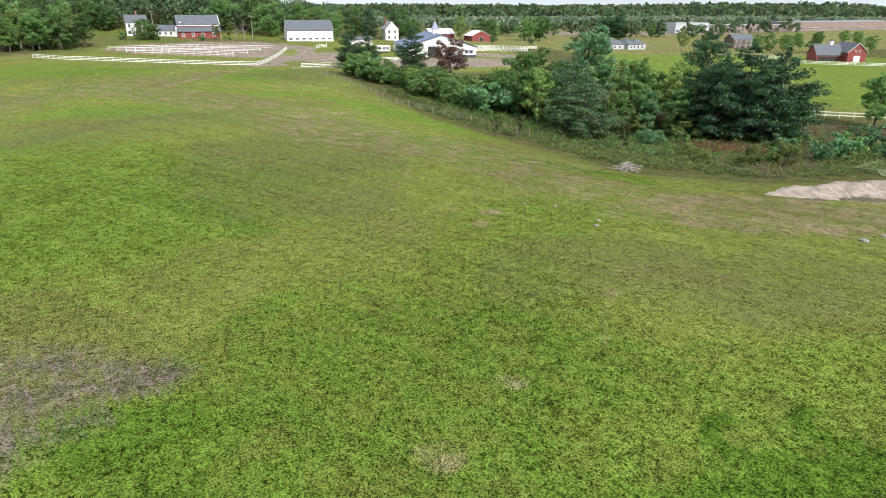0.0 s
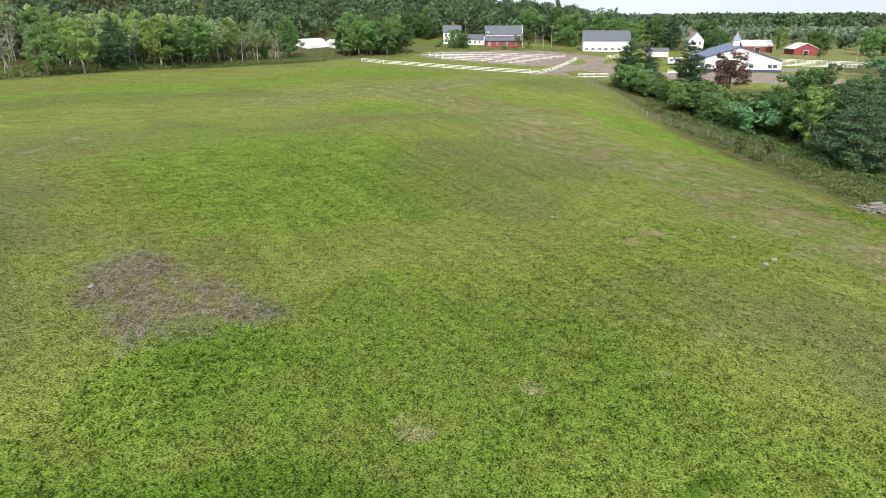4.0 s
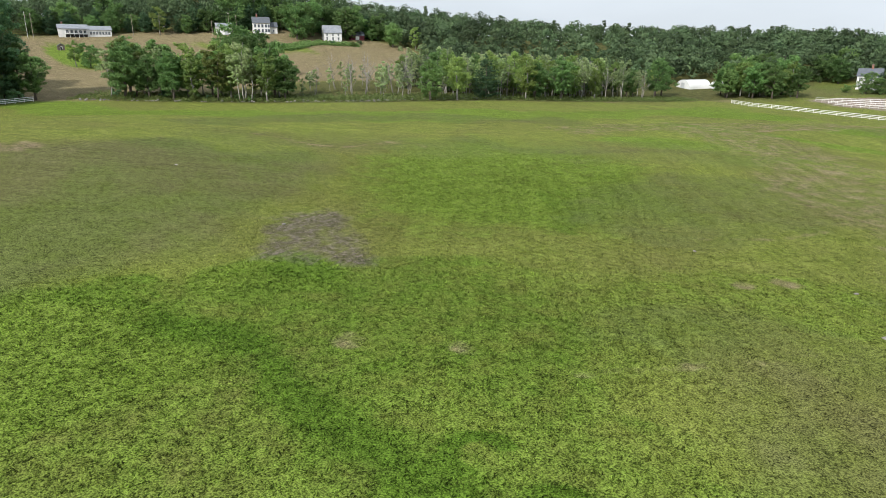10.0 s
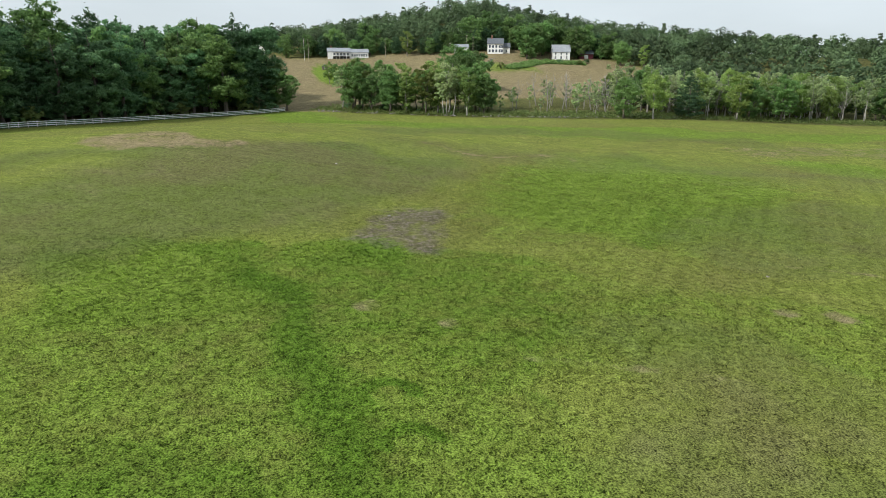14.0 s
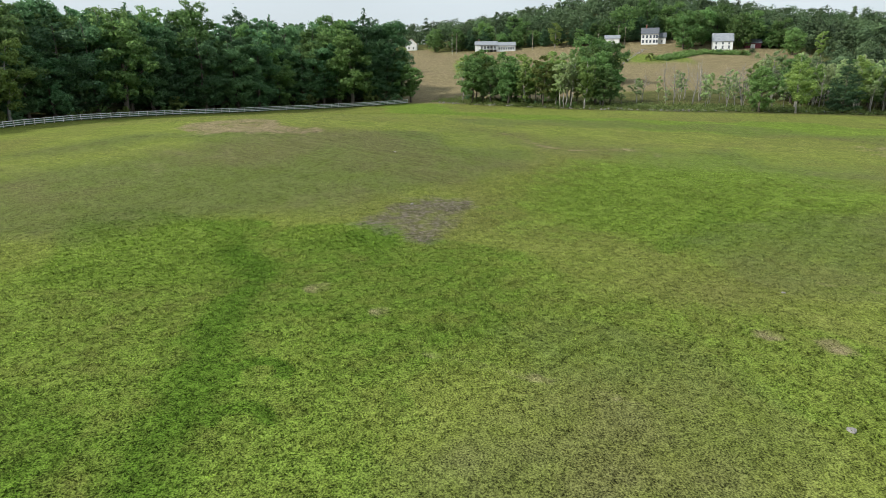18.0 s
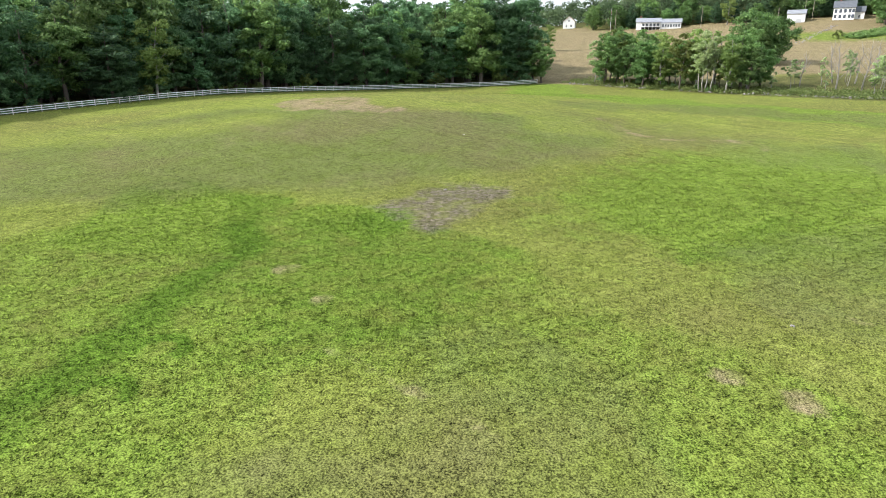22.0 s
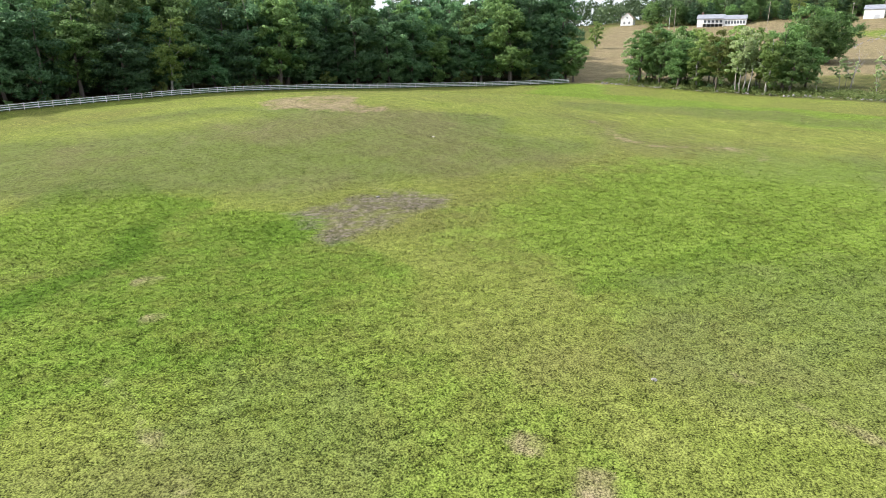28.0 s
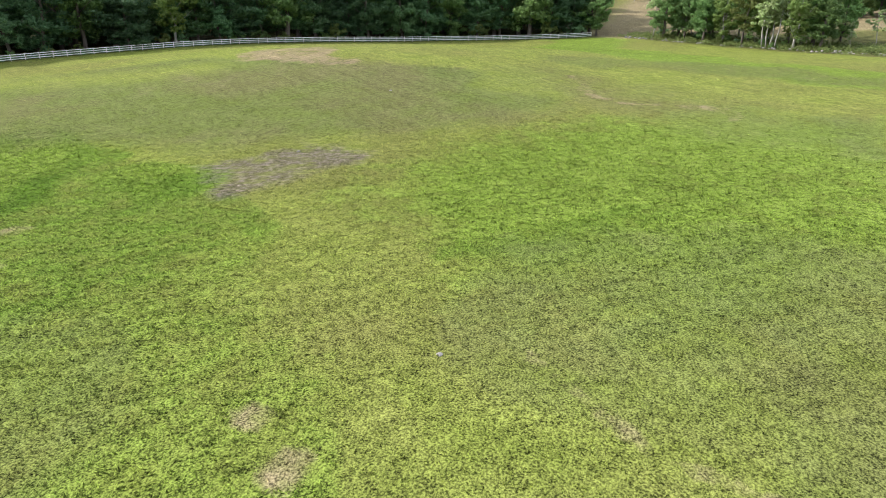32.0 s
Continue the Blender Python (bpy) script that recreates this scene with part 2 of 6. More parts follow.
def spot(x, y, cx, cy, rx, ry, turn=0.0, soft=0.35):
    """1 inside an ellipse, 0 outside, with a soft rim."""
    c, s = math.cos(radians(turn)), math.sin(radians(turn))
    u, v = ((x - cx) * c + (y - cy) * s) / rx, (-(x - cx) * s + (y - cy) * c) / ry
    return np.clip((1 - np.hypot(u, v)) / soft + 0.5, 0, 1)


def strip(x, y, line, wide, soft=0.5):
    """1 along a broken line, 0 away from it."""
    best = np.full(np.shape(x), 1e9)
    for (ax, ay), (bx, by) in zip(line, line[1:]):
        dx, dy = bx - ax, by - ay
        k = np.clip(((x - ax) * dx + (y - ay) * dy) / (dx * dx + dy * dy), 0, 1)
        best = np.minimum(best, np.hypot(x - ax - k * dx, y - ay - k * dy))
    return np.clip((1 - best / wide) / soft + 0.5, 0, 1)


def inside(x, y, ring, soft=3.0):
    """1 inside a ring of corners, fading over some metres at its rim."""
    odd, best = np.zeros(np.shape(x), bool), np.full(np.shape(x), 1e9)
    for (ax, ay), (bx, by) in zip(ring, ring[1:] + ring[:1]):
        cross = ((ay > y) != (by > y)) & (x < (bx - ax) * (y - ay) / (by - ay + 1e-9) + ax)
        odd ^= cross
        dx, dy = bx - ax, by - ay
        k = np.clip(((x - ax) * dx + (y - ay) * dy) / (dx * dx + dy * dy), 0, 1)
        best = np.minimum(best, np.hypot(x - ax - k * dx, y - ay - k * dy))
    return np.clip(0.5 + np.where(odd, best, -best) / (2 * soft), 0, 1)


WEST_FENCE = [(-178, 11), (-170, -10), (-160, -28), (-136, -51), (-112, -69), (-86, -79), (-65, -91), (-30, -108)]
FIELD = [(-176, 18), (-160, 38), (-136, 64), (-118, 84), (-112, 105), (-112, 140), (-104, 180), (-92, 228), (-72, 214), (-10, 200), (6, 176),
         (16, 130), (22, 100), (34, 72), (40, 52), (56, 46), (78, 44), (100, 30), (110, -60), (40, -125), (-30, -108), (-65, -91), (-112, -69),
         (-136, -51), (-160, -28), (-178, 11)]
RIDGE = [(-345, 225), (-260, 245), (-160, 235), (-130, 330), (-60, 345), (30, 365), (40, 480), (-120, 640), (-420, 640), (-560, 400), (-480, 190), (-385, 185)]
WEST_RIDGE = [(-408, 120), (-412, 36), (-442, 30), (-440, -40), (-320, -60), (-260, -20), (-230, -120), (-420, -260), (-700, -100), (-700, 330), (-500, 230), (-395, 190)]
MID_WOODS = [(-142, 122), (-165, 128), (-246, 213), (-300, 241), (-260, 252), (-160, 242), (-122, 216), (-132, 165)]
DIRT = [(-28.5, 12.5), (-27.3, 16.6), (-22, 14.1), (-15.7, 12), (-11.3, 9.6), (-13, 6.4), (-14.8, 3), (-18.4, 1.2), (-22, 4.3), (-27.5, 7.5)]


def cover(x, y):
    """What grows where: lush, brown, tan / dirt, wood floor, gravel."""
    wob = 3.2 * np.sin(x / 4.7 + 2 * np.sin(y / 9)) * np.sin(y / 5.2 + 1.7 * np.sin(x / 11))
    u, v = x + wob, y - wob * 0.7
    field = inside(x, y, FIELD, 3)
    lush = np.maximum.reduce([
        spot(u, v, -10, -16, 15, 8, 40) * 0.9, spot(u, v, 4, -17, 27, 12, -12) * 0.62, spot(u, v, -13, 1, 7, 6, 20), inside(u, v, [(-37, 24), (-49, 34), (-58, 48), (-55, 65), (-38, 77), (-18, 67), (-3, 50), (-4, 33), (-14, 24), (-25, 20)], 7) * 0.8,
        spot(u, v, 2, 8, 24, 14, 60) * 0.55, 
        strip(u, v, [(-170, 12), (-133, 16), (-104, 44), (-88, 70), (-84, 95)], 11) * 0.8, strip(u, v, [(-80, 92), (-66, 126), (-70, 190)], 9) * 0.7,
        inside(u, v, [(-72, 160), (-56, 184), (-34, 170), (-32, 150), (-60, 138)], 4), inside(u, v, [(-44, 90), (-35, 97), (-20, 96), (-26, 85), (-40, 80)], 3) * 0.9, inside(u, v, [(-20, 138), (-12, 172), (-1, 174), (-2, 139), (-14, 131)], 3) * 0.9, strip(u, v, [(-44, 116), (-24, 118), (0, 117), (12, 108)], 2.2) * 0.9, strip(u, v, [(11, 106), (21, 95), (31, 82)], 5) * 0.9, strip(u, v, [(12, 77), (22, 72), (30, 58), (40, 47)], 2.5) * 0.8,
        spot(u, v, -12, 92, 10, 4, 60) * 0.6, spot(u, v, 18, 32, 9, 4, 50) * 0.5, spot(x, y, 11.7, 30, 5, 5) * 0.4, spot(u, v, 20, -4, 19, 11) * 0.62])
    deep = np.maximum.reduce([
        strip(x + 0.2 * wob, y - 0.2 * wob, [(-10, -9), (-4, -6), (2, -6), (9, -6), (16, -5.6), (23, -5.1), (30, -4.6)], 2.0, 1.5) * 0.95, spot(u, v, -12, 3, 4, 3) * 0.7, spot(u, v, -9, 14, 6, 3, 40) * 0.4,
        2.0 * np.clip(1 - np.abs(np.hypot(x - 14.5, y + 2.0) - 1.6) / 0.75, 0, 1) * (x < 15.4), 1.5 * np.clip(1 - np.abs(np.hypot(x - 19.6, y + 2.0) - 1.5) / 0.7, 0, 1) * (x < 20),
        0.6 * spot(x, y, 17.6, 6.4, 0.9, 0.9), spot(u, v, -15, -10, 4, 6) * 0.5, spot(u, v, 20, -14, 9, 5, 20) * 0.6, strip(u, v, [(-20, 44), (-12, 38), (-6, 30)], 2) * 0.35, spot(u, v, 0, 4, 14, 11, 30) * 0.42])
    brown = np.maximum.reduce([
        inside(u, v, [(-8, -40), (-14, -25), (-20, -13), (-24, -1), (-34, 14), (-43, 25), (-56, 30), (-66, 10), (-60, -40), (-36, -70)], 3) * 0.88,
        spot(u, v, -57, 2, 9, 17, 25), spot(u, v, -47, -13, 8, 10, 30) * 0.7, strip(u, v, [(-70, 22), (-60, 40), (-48, 61), (-26, 82), (-8, 92)], 7, 1.2) * 0.45,
        strip(u, v, [(-88, 22), (-94, 50), (-84, 76), (-64, 100)], 6) * 0.65, strip(u, v, [(26, 49), (22, 64), (6, 74), (-11, 100), (-38, 118)], 9) * 0.42,
        strip(u, v, [(-52, 95), (-40, 120), (-20, 150)], 7) * 0.4, spot(u, v, 44, 32, 22, 8, -15) * 0.45, strip(u, v, [(-56, 60), (-34, 70), (-20, 88)], 3) * 0.7,
        spot(u, v, 30, 14, 10, 8, 40) * 0.5, spot(u, v, 17, 20, 10, 7, 40) * 0.38, spot(u, v, -2, 62, 20, 12, 60) * 0.6, spot(u, v, -4, 44, 12, 8, 30) * 0.5, spot(u, v, -20, -36, 16, 5, 60) * 0.5, strip(u, v, [(-5, 150), (4, 165)], 10) * 0.6, inside(u, v, [(-104, 238), (-86, 236), (-66, 292), (-2, 296), (24, 314), (-92, 330), (-120, 300)], 5) * 0.9])
    brown = brown * (1 - 0.85 * strip(u, v, [(-38, -66), (-42, -46), (-47, -37), (-52, -28)], 4.5, 1.4))
    earth = strip(u, v, [(-40, -27), (-45, -19.6), (-51, -12), (-60, -2), (-65, 10)], 5.5, 1.3)
    tan = np.maximum.reduce([0.12 * earth, strip(u, v, [(-109, 180), (-104, 212), (-92, 240)], 6) * 0.6,
        spot(u, v, -66, -20, 7, 13, -32) * 0.72, spot(u, v, -63, -10, 3, 4) * 0.6, spot(x, y, 11.8, 31.4, 0.9, 1.2) * 0.6, spot(x, y, 13.8, 34.4, 1.3, 1.1) * 0.65, spot(x, y, 0, 0, 1.5, 1.2) * 0.45,
        spot(x, y, 5.3, 5.1, 1.1, 0.8) * 0.4, strip(u, v, [(-70, 24), (-62, 37), (-54, 50)], 1.3) * 0.36,
        strip(u, v, [(-30, 121), (-24, 135), (-19, 163), (-12, 196)], 1.2) * 0.6, strip(u, v, [(-24, 104), (-9, 99), (6, 97)], 5) * 0.4, strip(u, v, [(26, 49), (22, 64), (6, 74), (-11, 100), (-38, 118)], 10) * 0.36, spot(u, v, 44, 32, 22, 9, -15) * 0.42, strip(u, v, [(-52, 95), (-40, 120), (-20, 150)], 9) * 0.34, strip(x, y, [(3, 41), (8, 47), (10, 55)], 0.5) * 0.38, strip(x, y, [(12.2, 8), (13.2, 9.6), (15.3, 12.6), (17.3, 16.1), (19.6, 20), (21.3, 22.6)], 0.55) * 0.2, spot(u, v, 62, 37, 12, 4, 0) * 0.6, strip(u, v, [(140, 290), (205, 272), (262, 262)], 8) * 0.7, strip(u, v, [(90, 96), (105, 84), (125, 72)], 6) * 0.6])
    dirt = np.maximum(inside(x + 0.2 * wob, y - 0.15 * wob, DIRT, 1.5) * 0.70, spot(u, v, 64, 39, 11, 4, 4) * 0.75)
    hill = np.clip((-158 - x - 0.12 * y) / 12, 0, 1) * np.clip((y + 5) / 20, 0, 1) * (1 - field)
    for ring in (RIDGE, WEST_RIDGE, MID_WOODS):
        hill = hill * (1 - inside(x, y, ring, 6))
    lawn = np.maximum(spot(u, v, -305, 48, 58, 9, -5), 0.75 * spot(u, v, -312, 140, 36, 13, 50))
    tan = np.maximum(tan, hill * (1 - lawn))
    lush = np.maximum(lush, hill * lawn)
    marsh = inside(u, v, [(60, 440), (400, 420), (900, 560), (1900, 800), (1700, 2100), (-300, 2100), (-200, 900), (-60, 640)], 25)
    tan = np.maximum(tan, 0.45 * marsh)
    tan = np.maximum(tan, 0.42 * inside(u, v, [(90, 335), (140, 292), (215, 268), (300, 252), (400, 300), (720, 520), (520, 640), (60, 480)], 12))
    gravel = np.maximum.reduce([spot(u, v, 56, 206, 34, 17), spot(u, v, 84, 238, 14, 12) * 0.8, spot(u, v, 15, 235, 16, 18, 20) * 0.8, strip(u, v, [(-10, 204), (10, 262), (0, 285), (-20, 300)], 5) * 0.8,
                                inside(u, v, [(-70, 266), (-54, 250), (-20, 242), (-3, 240), (1, 285), (-10, 298), (-43, 300), (-64, 284)], 3), spot(u, v, 300, 520, 160, 25) * 0.8, spot(u, v, 160, 300, 12, 8) * 0.6])
    wood = (1 - field) * (1 - hill) * np.clip(1 - inside(u, v, [(88, 128), (121, 86), (250, 60), (320, 180), (250, 300), (140, 290), (120, 220)], 4)
                                              - inside(u, v, [(-95, 200), (0, 170), (90, 175), (110, 340), (-90, 335)], 6)
                                              - inside(u, v, [(90, 325), (150, 290), (420, 300), (720, 520), (520, 640), (60, 480)], 8), 0, 1)
    lush = np.maximum(lush, 0.7 * inside(u, v, [(95, 132), (125, 100), (250, 70), (320, 180), (250, 300), (150, 285), (130, 220)], 6))
    wood = wood * (1 - 0.7 * marsh)
    return lush, brown, tan, dirt, wood, gravel, deep


def grass_nodes(n, l):
    """Grass colour by what grows there and by noise at several sizes; gives the colour and a relief."""
    one, two = n.new("ShaderNodeVertexColor"), n.new("ShaderNodeVertexColor")
    one.layer_name, two.layer_name = "cover", "bare"
    sep1, sep2 = n.new("ShaderNodeSeparateColor"), n.new("ShaderNodeSeparateColor")
    l.new(one.outputs["Color"], sep1.inputs["Color"])
    l.new(two.outputs["Color"], sep2.inputs["Color"])
    geo = n.new("ShaderNodeNewGeometry")
    tex = []
    for size, detail in ((0.045, 5), (0.35, 5), (1.9, 6), (9.5, 6)):
        t = n.new("ShaderNodeTexNoise")
        t.inputs["Scale"].default_value, t.inputs["Detail"].default_value, t.inputs["Roughness"].default_value = size, detail, 0.62
        l.new(geo.outputs["Position"], t.inputs["Vector"])
        tex.append(t.outputs["Fac"])

    streaks = []
    for turn in (-46, 63, 111):
        mp, t = n.new("ShaderNodeMapping"), n.new("ShaderNodeTexNoise")
        mp.vector_type = "TEXTURE"
        mp.inputs["Rotation"].default_value = (0, 0, radians(turn))
        mp.inputs["Scale"].default_value = (25, 1.1, 5) if turn < 100 else (6, 0.35, 5)
        t.inputs["Scale"].default_value, t.inputs["Detail"].default_value = 1.0, 5
        l.new(geo.outputs["Position"], mp.inputs["Vector"])
        l.new(mp.outputs["Vector"], t.inputs["Vector"])
        streaks.append(t.outputs["Fac"])
    split = n.new("ShaderNodeSeparateXYZ")
    l.new(geo.outputs["Position"], split.inputs["Vector"])

    def mixed(a, b, fac):
        m = n.new("ShaderNodeMix")
        m.data_type = "RGBA"
        for key, v in (("A", a), ("B", b), ("Factor", fac)):
            if isinstance(v, tuple):
                m.inputs[key].default_value = (*v, 1)
            elif isinstance(v, float):
                m.inputs[key].default_value = v
            else:
                l.new(v, m.inputs[key])
        return m.outputs["Result"]

    def level(v, lo, hi, to0=0.0, to1=1.0):
        m = n.new("ShaderNodeMapRange")
        m.inputs["From Min"].default_value, m.inputs["From Max"].default_value = lo, hi
        m.inputs["To Min"].default_value, m.inputs["To Max"].default_value = to0, to1
        l.new(v, m.inputs["Value"])
        return m.outputs["Result"]

    def calc(op, a, b):
        m = n.new("ShaderNodeMath")
        m.operation, m.use_clamp = op, op == "MULTIPLY"
        for i, v in enumerate((a, b)):
            if isinstance(v, float):
                m.inputs[i].default_value = v
            else:
                l.new(v, m.inputs[i])
        return m.outputs[0]

    def eaten(mask, noise, edge=0.28):
        """A mask with an edge frayed by noise."""
        frayed = level(calc("ADD", mask, level(noise, 0.3, 0.7, -0.34, 0.34)), 0.5 - edge, 0.5 + edge)
        return calc("MULTIPLY", frayed, level(mask, 0.0, 0.18))

    clump, tuft, fine = level(tex[1], 0.32, 0.68), level(tex[2], 0.34, 0.66), level(tex[3], 0.30, 0.70)
    col = mixed((0.186, 0.234, 0.044), (0.262, 0.306, 0.070), clump)
    col = mixed(col, (0.182, 0.168, 0.062), calc("MULTIPLY", level(tex[0], 0.42, 0.62), 0.5))
    lushc = mixed((0.146, 0.232, 0.029), (0.214, 0.300, 0.052), clump)
    col = mixed(col, lushc, eaten(sep1.outputs["Red"], tex[1]))
    deepc = mixed((0.074, 0.150, 0.015), (0.126, 0.222, 0.026), clump)
    col = mixed(col, deepc, calc("MULTIPLY", eaten(one.outputs["Alpha"], tex[1], 0.4), 0.9))
    brownc = mixed(mixed((0.104, 0.138, 0.042), (0.168, 0.200, 0.064), clump), (0.180, 0.152, 0.080), calc("MULTIPLY", level(tex[0], 0.45, 0.60), 0.5))
    col = mixed(col, brownc, calc("MULTIPLY", eaten(sep1.outputs["Green"], tex[1], 0.5), 0.85))
    tanc = mixed((0.245, 0.188, 0.118), (0.37, 0.29, 0.186), clump)
    col = mixed(col, tanc, calc("MULTIPLY", eaten(sep1.outputs["Blue"], tex[1]), 0.8))
    woodc = mixed((0.075, 0.090, 0.028), (0.175, 0.170, 0.065), clump)
    col = mixed(col, woodc, eaten(sep2.outputs["Green"], tex[1]))
    gravelc = mixed((0.28, 0.228, 0.182), (0.42, 0.350, 0.290), clump)
    col = mixed(col, gravelc, eaten(sep2.outputs["Blue"], tex[1]))
    dirtc = mixed(mixed((0.088, 0.073, 0.060), (0.205, 0.175, 0.145), tuft), (0.36, 0.310, 0.235), calc("MULTIPLY", level(streaks[2], 0.52, 0.66), 0.35))
    col = mixed(col, dirtc, calc("MULTIPLY", eaten(calc("MULTIPLY", sep2.outputs["Red"], level(streaks[2], 0.34, 0.58, 0.72, 1.12)), tex[1], 0.24), calc("ADD", 0.55, level(tex[2], 0.35, 0.60, 0.0, 0.42))))
    grain = n.new("ShaderNodeMix")
    grain.data_type, grain.blend_type = "RGBA", "MULTIPLY"
    grain.inputs["Factor"].default_value = 1.0
    shade = calc("ADD", calc("ADD", level(tex[2], 0.36, 0.64, -0.20, 0.18), level(tex[3], 0.39, 0.61, -0.54, 0.44)), 0.84)
    west = level(split.outputs["X"], -20.0, -50.0)
    mown = n.new("ShaderNodeMix")
    mown.data_type = "FLOAT"
    for key, v in (("Factor", west), ("A", streaks[0]), ("B", streaks[1])):
        l.new(v, mown.inputs[key])
    shade = calc("ADD", shade, level(mown.outputs["Result"], 0.34, 0.66, -0.07, 0.07))
    l.new(col, grain.inputs["A"])
    l.new(shade, grain.inputs["B"])
    col = grain.outputs["Result"]
    return col, calc("ADD", calc("MULTIPLY", tex[2], 0.7), calc("MULTIPLY", tex[3], 0.3))


GROUND = bpy.data.materials.new("pasture")
gn, gl, gp = nodes_of(GROUND)
g_col, g_relief = grass_nodes(gn, gl)
g_thatch = gn.new("ShaderNodeMix")
g_thatch.data_type, g_thatch.blend_type = "RGBA", "MULTIPLY"
g_thatch.inputs["Factor"].default_value, g_thatch.inputs["B"].default_value = 1.0, (0.91, 0.90, 0.91, 1)
gl.new(g_col, g_thatch.inputs["A"])
gl.new(g_thatch.outputs["Result"], gp.inputs["Base Color"])
gp.inputs["Roughness"].default_value, gp.inputs["Specular IOR Level"].default_value = 0.95, 0.05
g_bump = gn.new("ShaderNodeBump")
g_bump.inputs["Strength"].default_value, g_bump.inputs["Distance"].default_value = 1.0, 0.15
gl.new(g_relief, g_bump.inputs["Height"])
gl.new(g_bump.outputs["Normal"], gp.inputs["Normal"])

TUFT = bpy.data.materials.new("grass_blade")
tn, tl, tp = nodes_of(TUFT)
t_col, _ = grass_nodes(tn, tl)
t_geo, t_hsv, t_val = tn.new("ShaderNodeNewGeometry"), tn.new("ShaderNodeHueSaturation"), tn.new("ShaderNodeMapRange")
t_val.inputs["To Min"].default_value, t_val.inputs["To Max"].default_value = 0.60, 1.92
tl.new(t_geo.outputs["Random Per Island"], t_val.inputs["Value"])
tl.new(t_val.outputs["Result"], t_hsv.inputs["Value"])
tl.new(t_col, t_hsv.inputs["Color"])
tl.new(t_hsv.outputs["Color"], tp.inputs["Base Color"])
tp.inputs["Roughness"].default_value, tp.inputs["Specular IOR Level"].default_value = 0.8, 0.08
t_tr, t_ms = tn.new("ShaderNodeBsdfTranslucent"), tn.new("ShaderNodeMixShader")
t_ms.inputs["Fac"].default_value = 0.55
tl.new(t_hsv.outputs["Color"], t_tr.inputs["Color"])
tl.new(tp.outputs["BSDF"], t_ms.inputs[1])
tl.new(t_tr.outputs["BSDF"], t_ms.inputs[2])
tl.new(t_ms.outputs["Shader"], tn["Material Output"].inputs["Surface"])


# ---- mesh helpers ----
def mesh_of(name, verts, faces, material=None, smooth=False):
    me = bpy.data.meshes.new(name)
    me.from_pydata([tuple(v) for v in verts], [], [tuple(f) for f in faces])
    if material:
        me.materials.append(material)
    if smooth:
        me.shade_smooth()
    me.update()
    return me


def raw_mesh(name, verts, faces, material, normals=None):
    """A mesh from arrays, all faces with the same number of corners; normals: how its leaves are bent to the light."""
    verts, faces = np.asarray(verts, np.float32), np.asarray(faces, np.int32)
    if normals is not None:
        out = np.cross(verts[faces[:, 1]] - verts[faces[:, 0]], verts[faces[:, 2]] - verts[faces[:, 0]])
        turned = (out * normals[faces[:, 0]]).sum(1) < 0
        faces = np.where(turned[:, None], faces[:, ::-1], faces)
    me = bpy.data.meshes.new(name)
    me.vertices.add(len(verts))
    me.vertices.foreach_set("co", verts.ravel())
    k = faces.shape[1]
    me.loops.add(faces.size)
    me.loops.foreach_set("vertex_index", faces.ravel())
    me.polygons.add(len(faces))
    me.polygons.foreach_set("loop_start", np.arange(0, faces.size, k, dtype=np.int32))
    me.materials.append(material)
    me.update(calc_edges=True)
    if normals is not None:
        me.polygons.foreach_set("use_smooth", np.ones(len(faces), bool))
        me.normals_split_custom_set_from_vertices(np.asarray(normals, np.float32))
    return me


def paint_cover(me, kinds):
    a, b, c, d, e, f, k = kinds
    for key, (p, q, r, w) in (("cover", (a, b, c, k)), ("bare", (d, e, f, np.ones_like(a)))):
        layer = me.color_attributes.new(key, "FLOAT_COLOR", "POINT")
        layer.data.foreach_set("color", np.stack([p, q, r, w], -1).astype(np.float32).ravel())


def thing(name, m, label, category, group="", kind=""):
    ob = new(name)
    ob.empty_display_size = 0.3
    ob.matrix_basis = m
    return tagged(ob, label, category, group, kind)


def part(name, me, parent, label="", m=None):
    ob = new(name, me)
    ob.parent = parent
    if m is not None:
        ob.matrix_basis = m
    return tagged(ob, label)


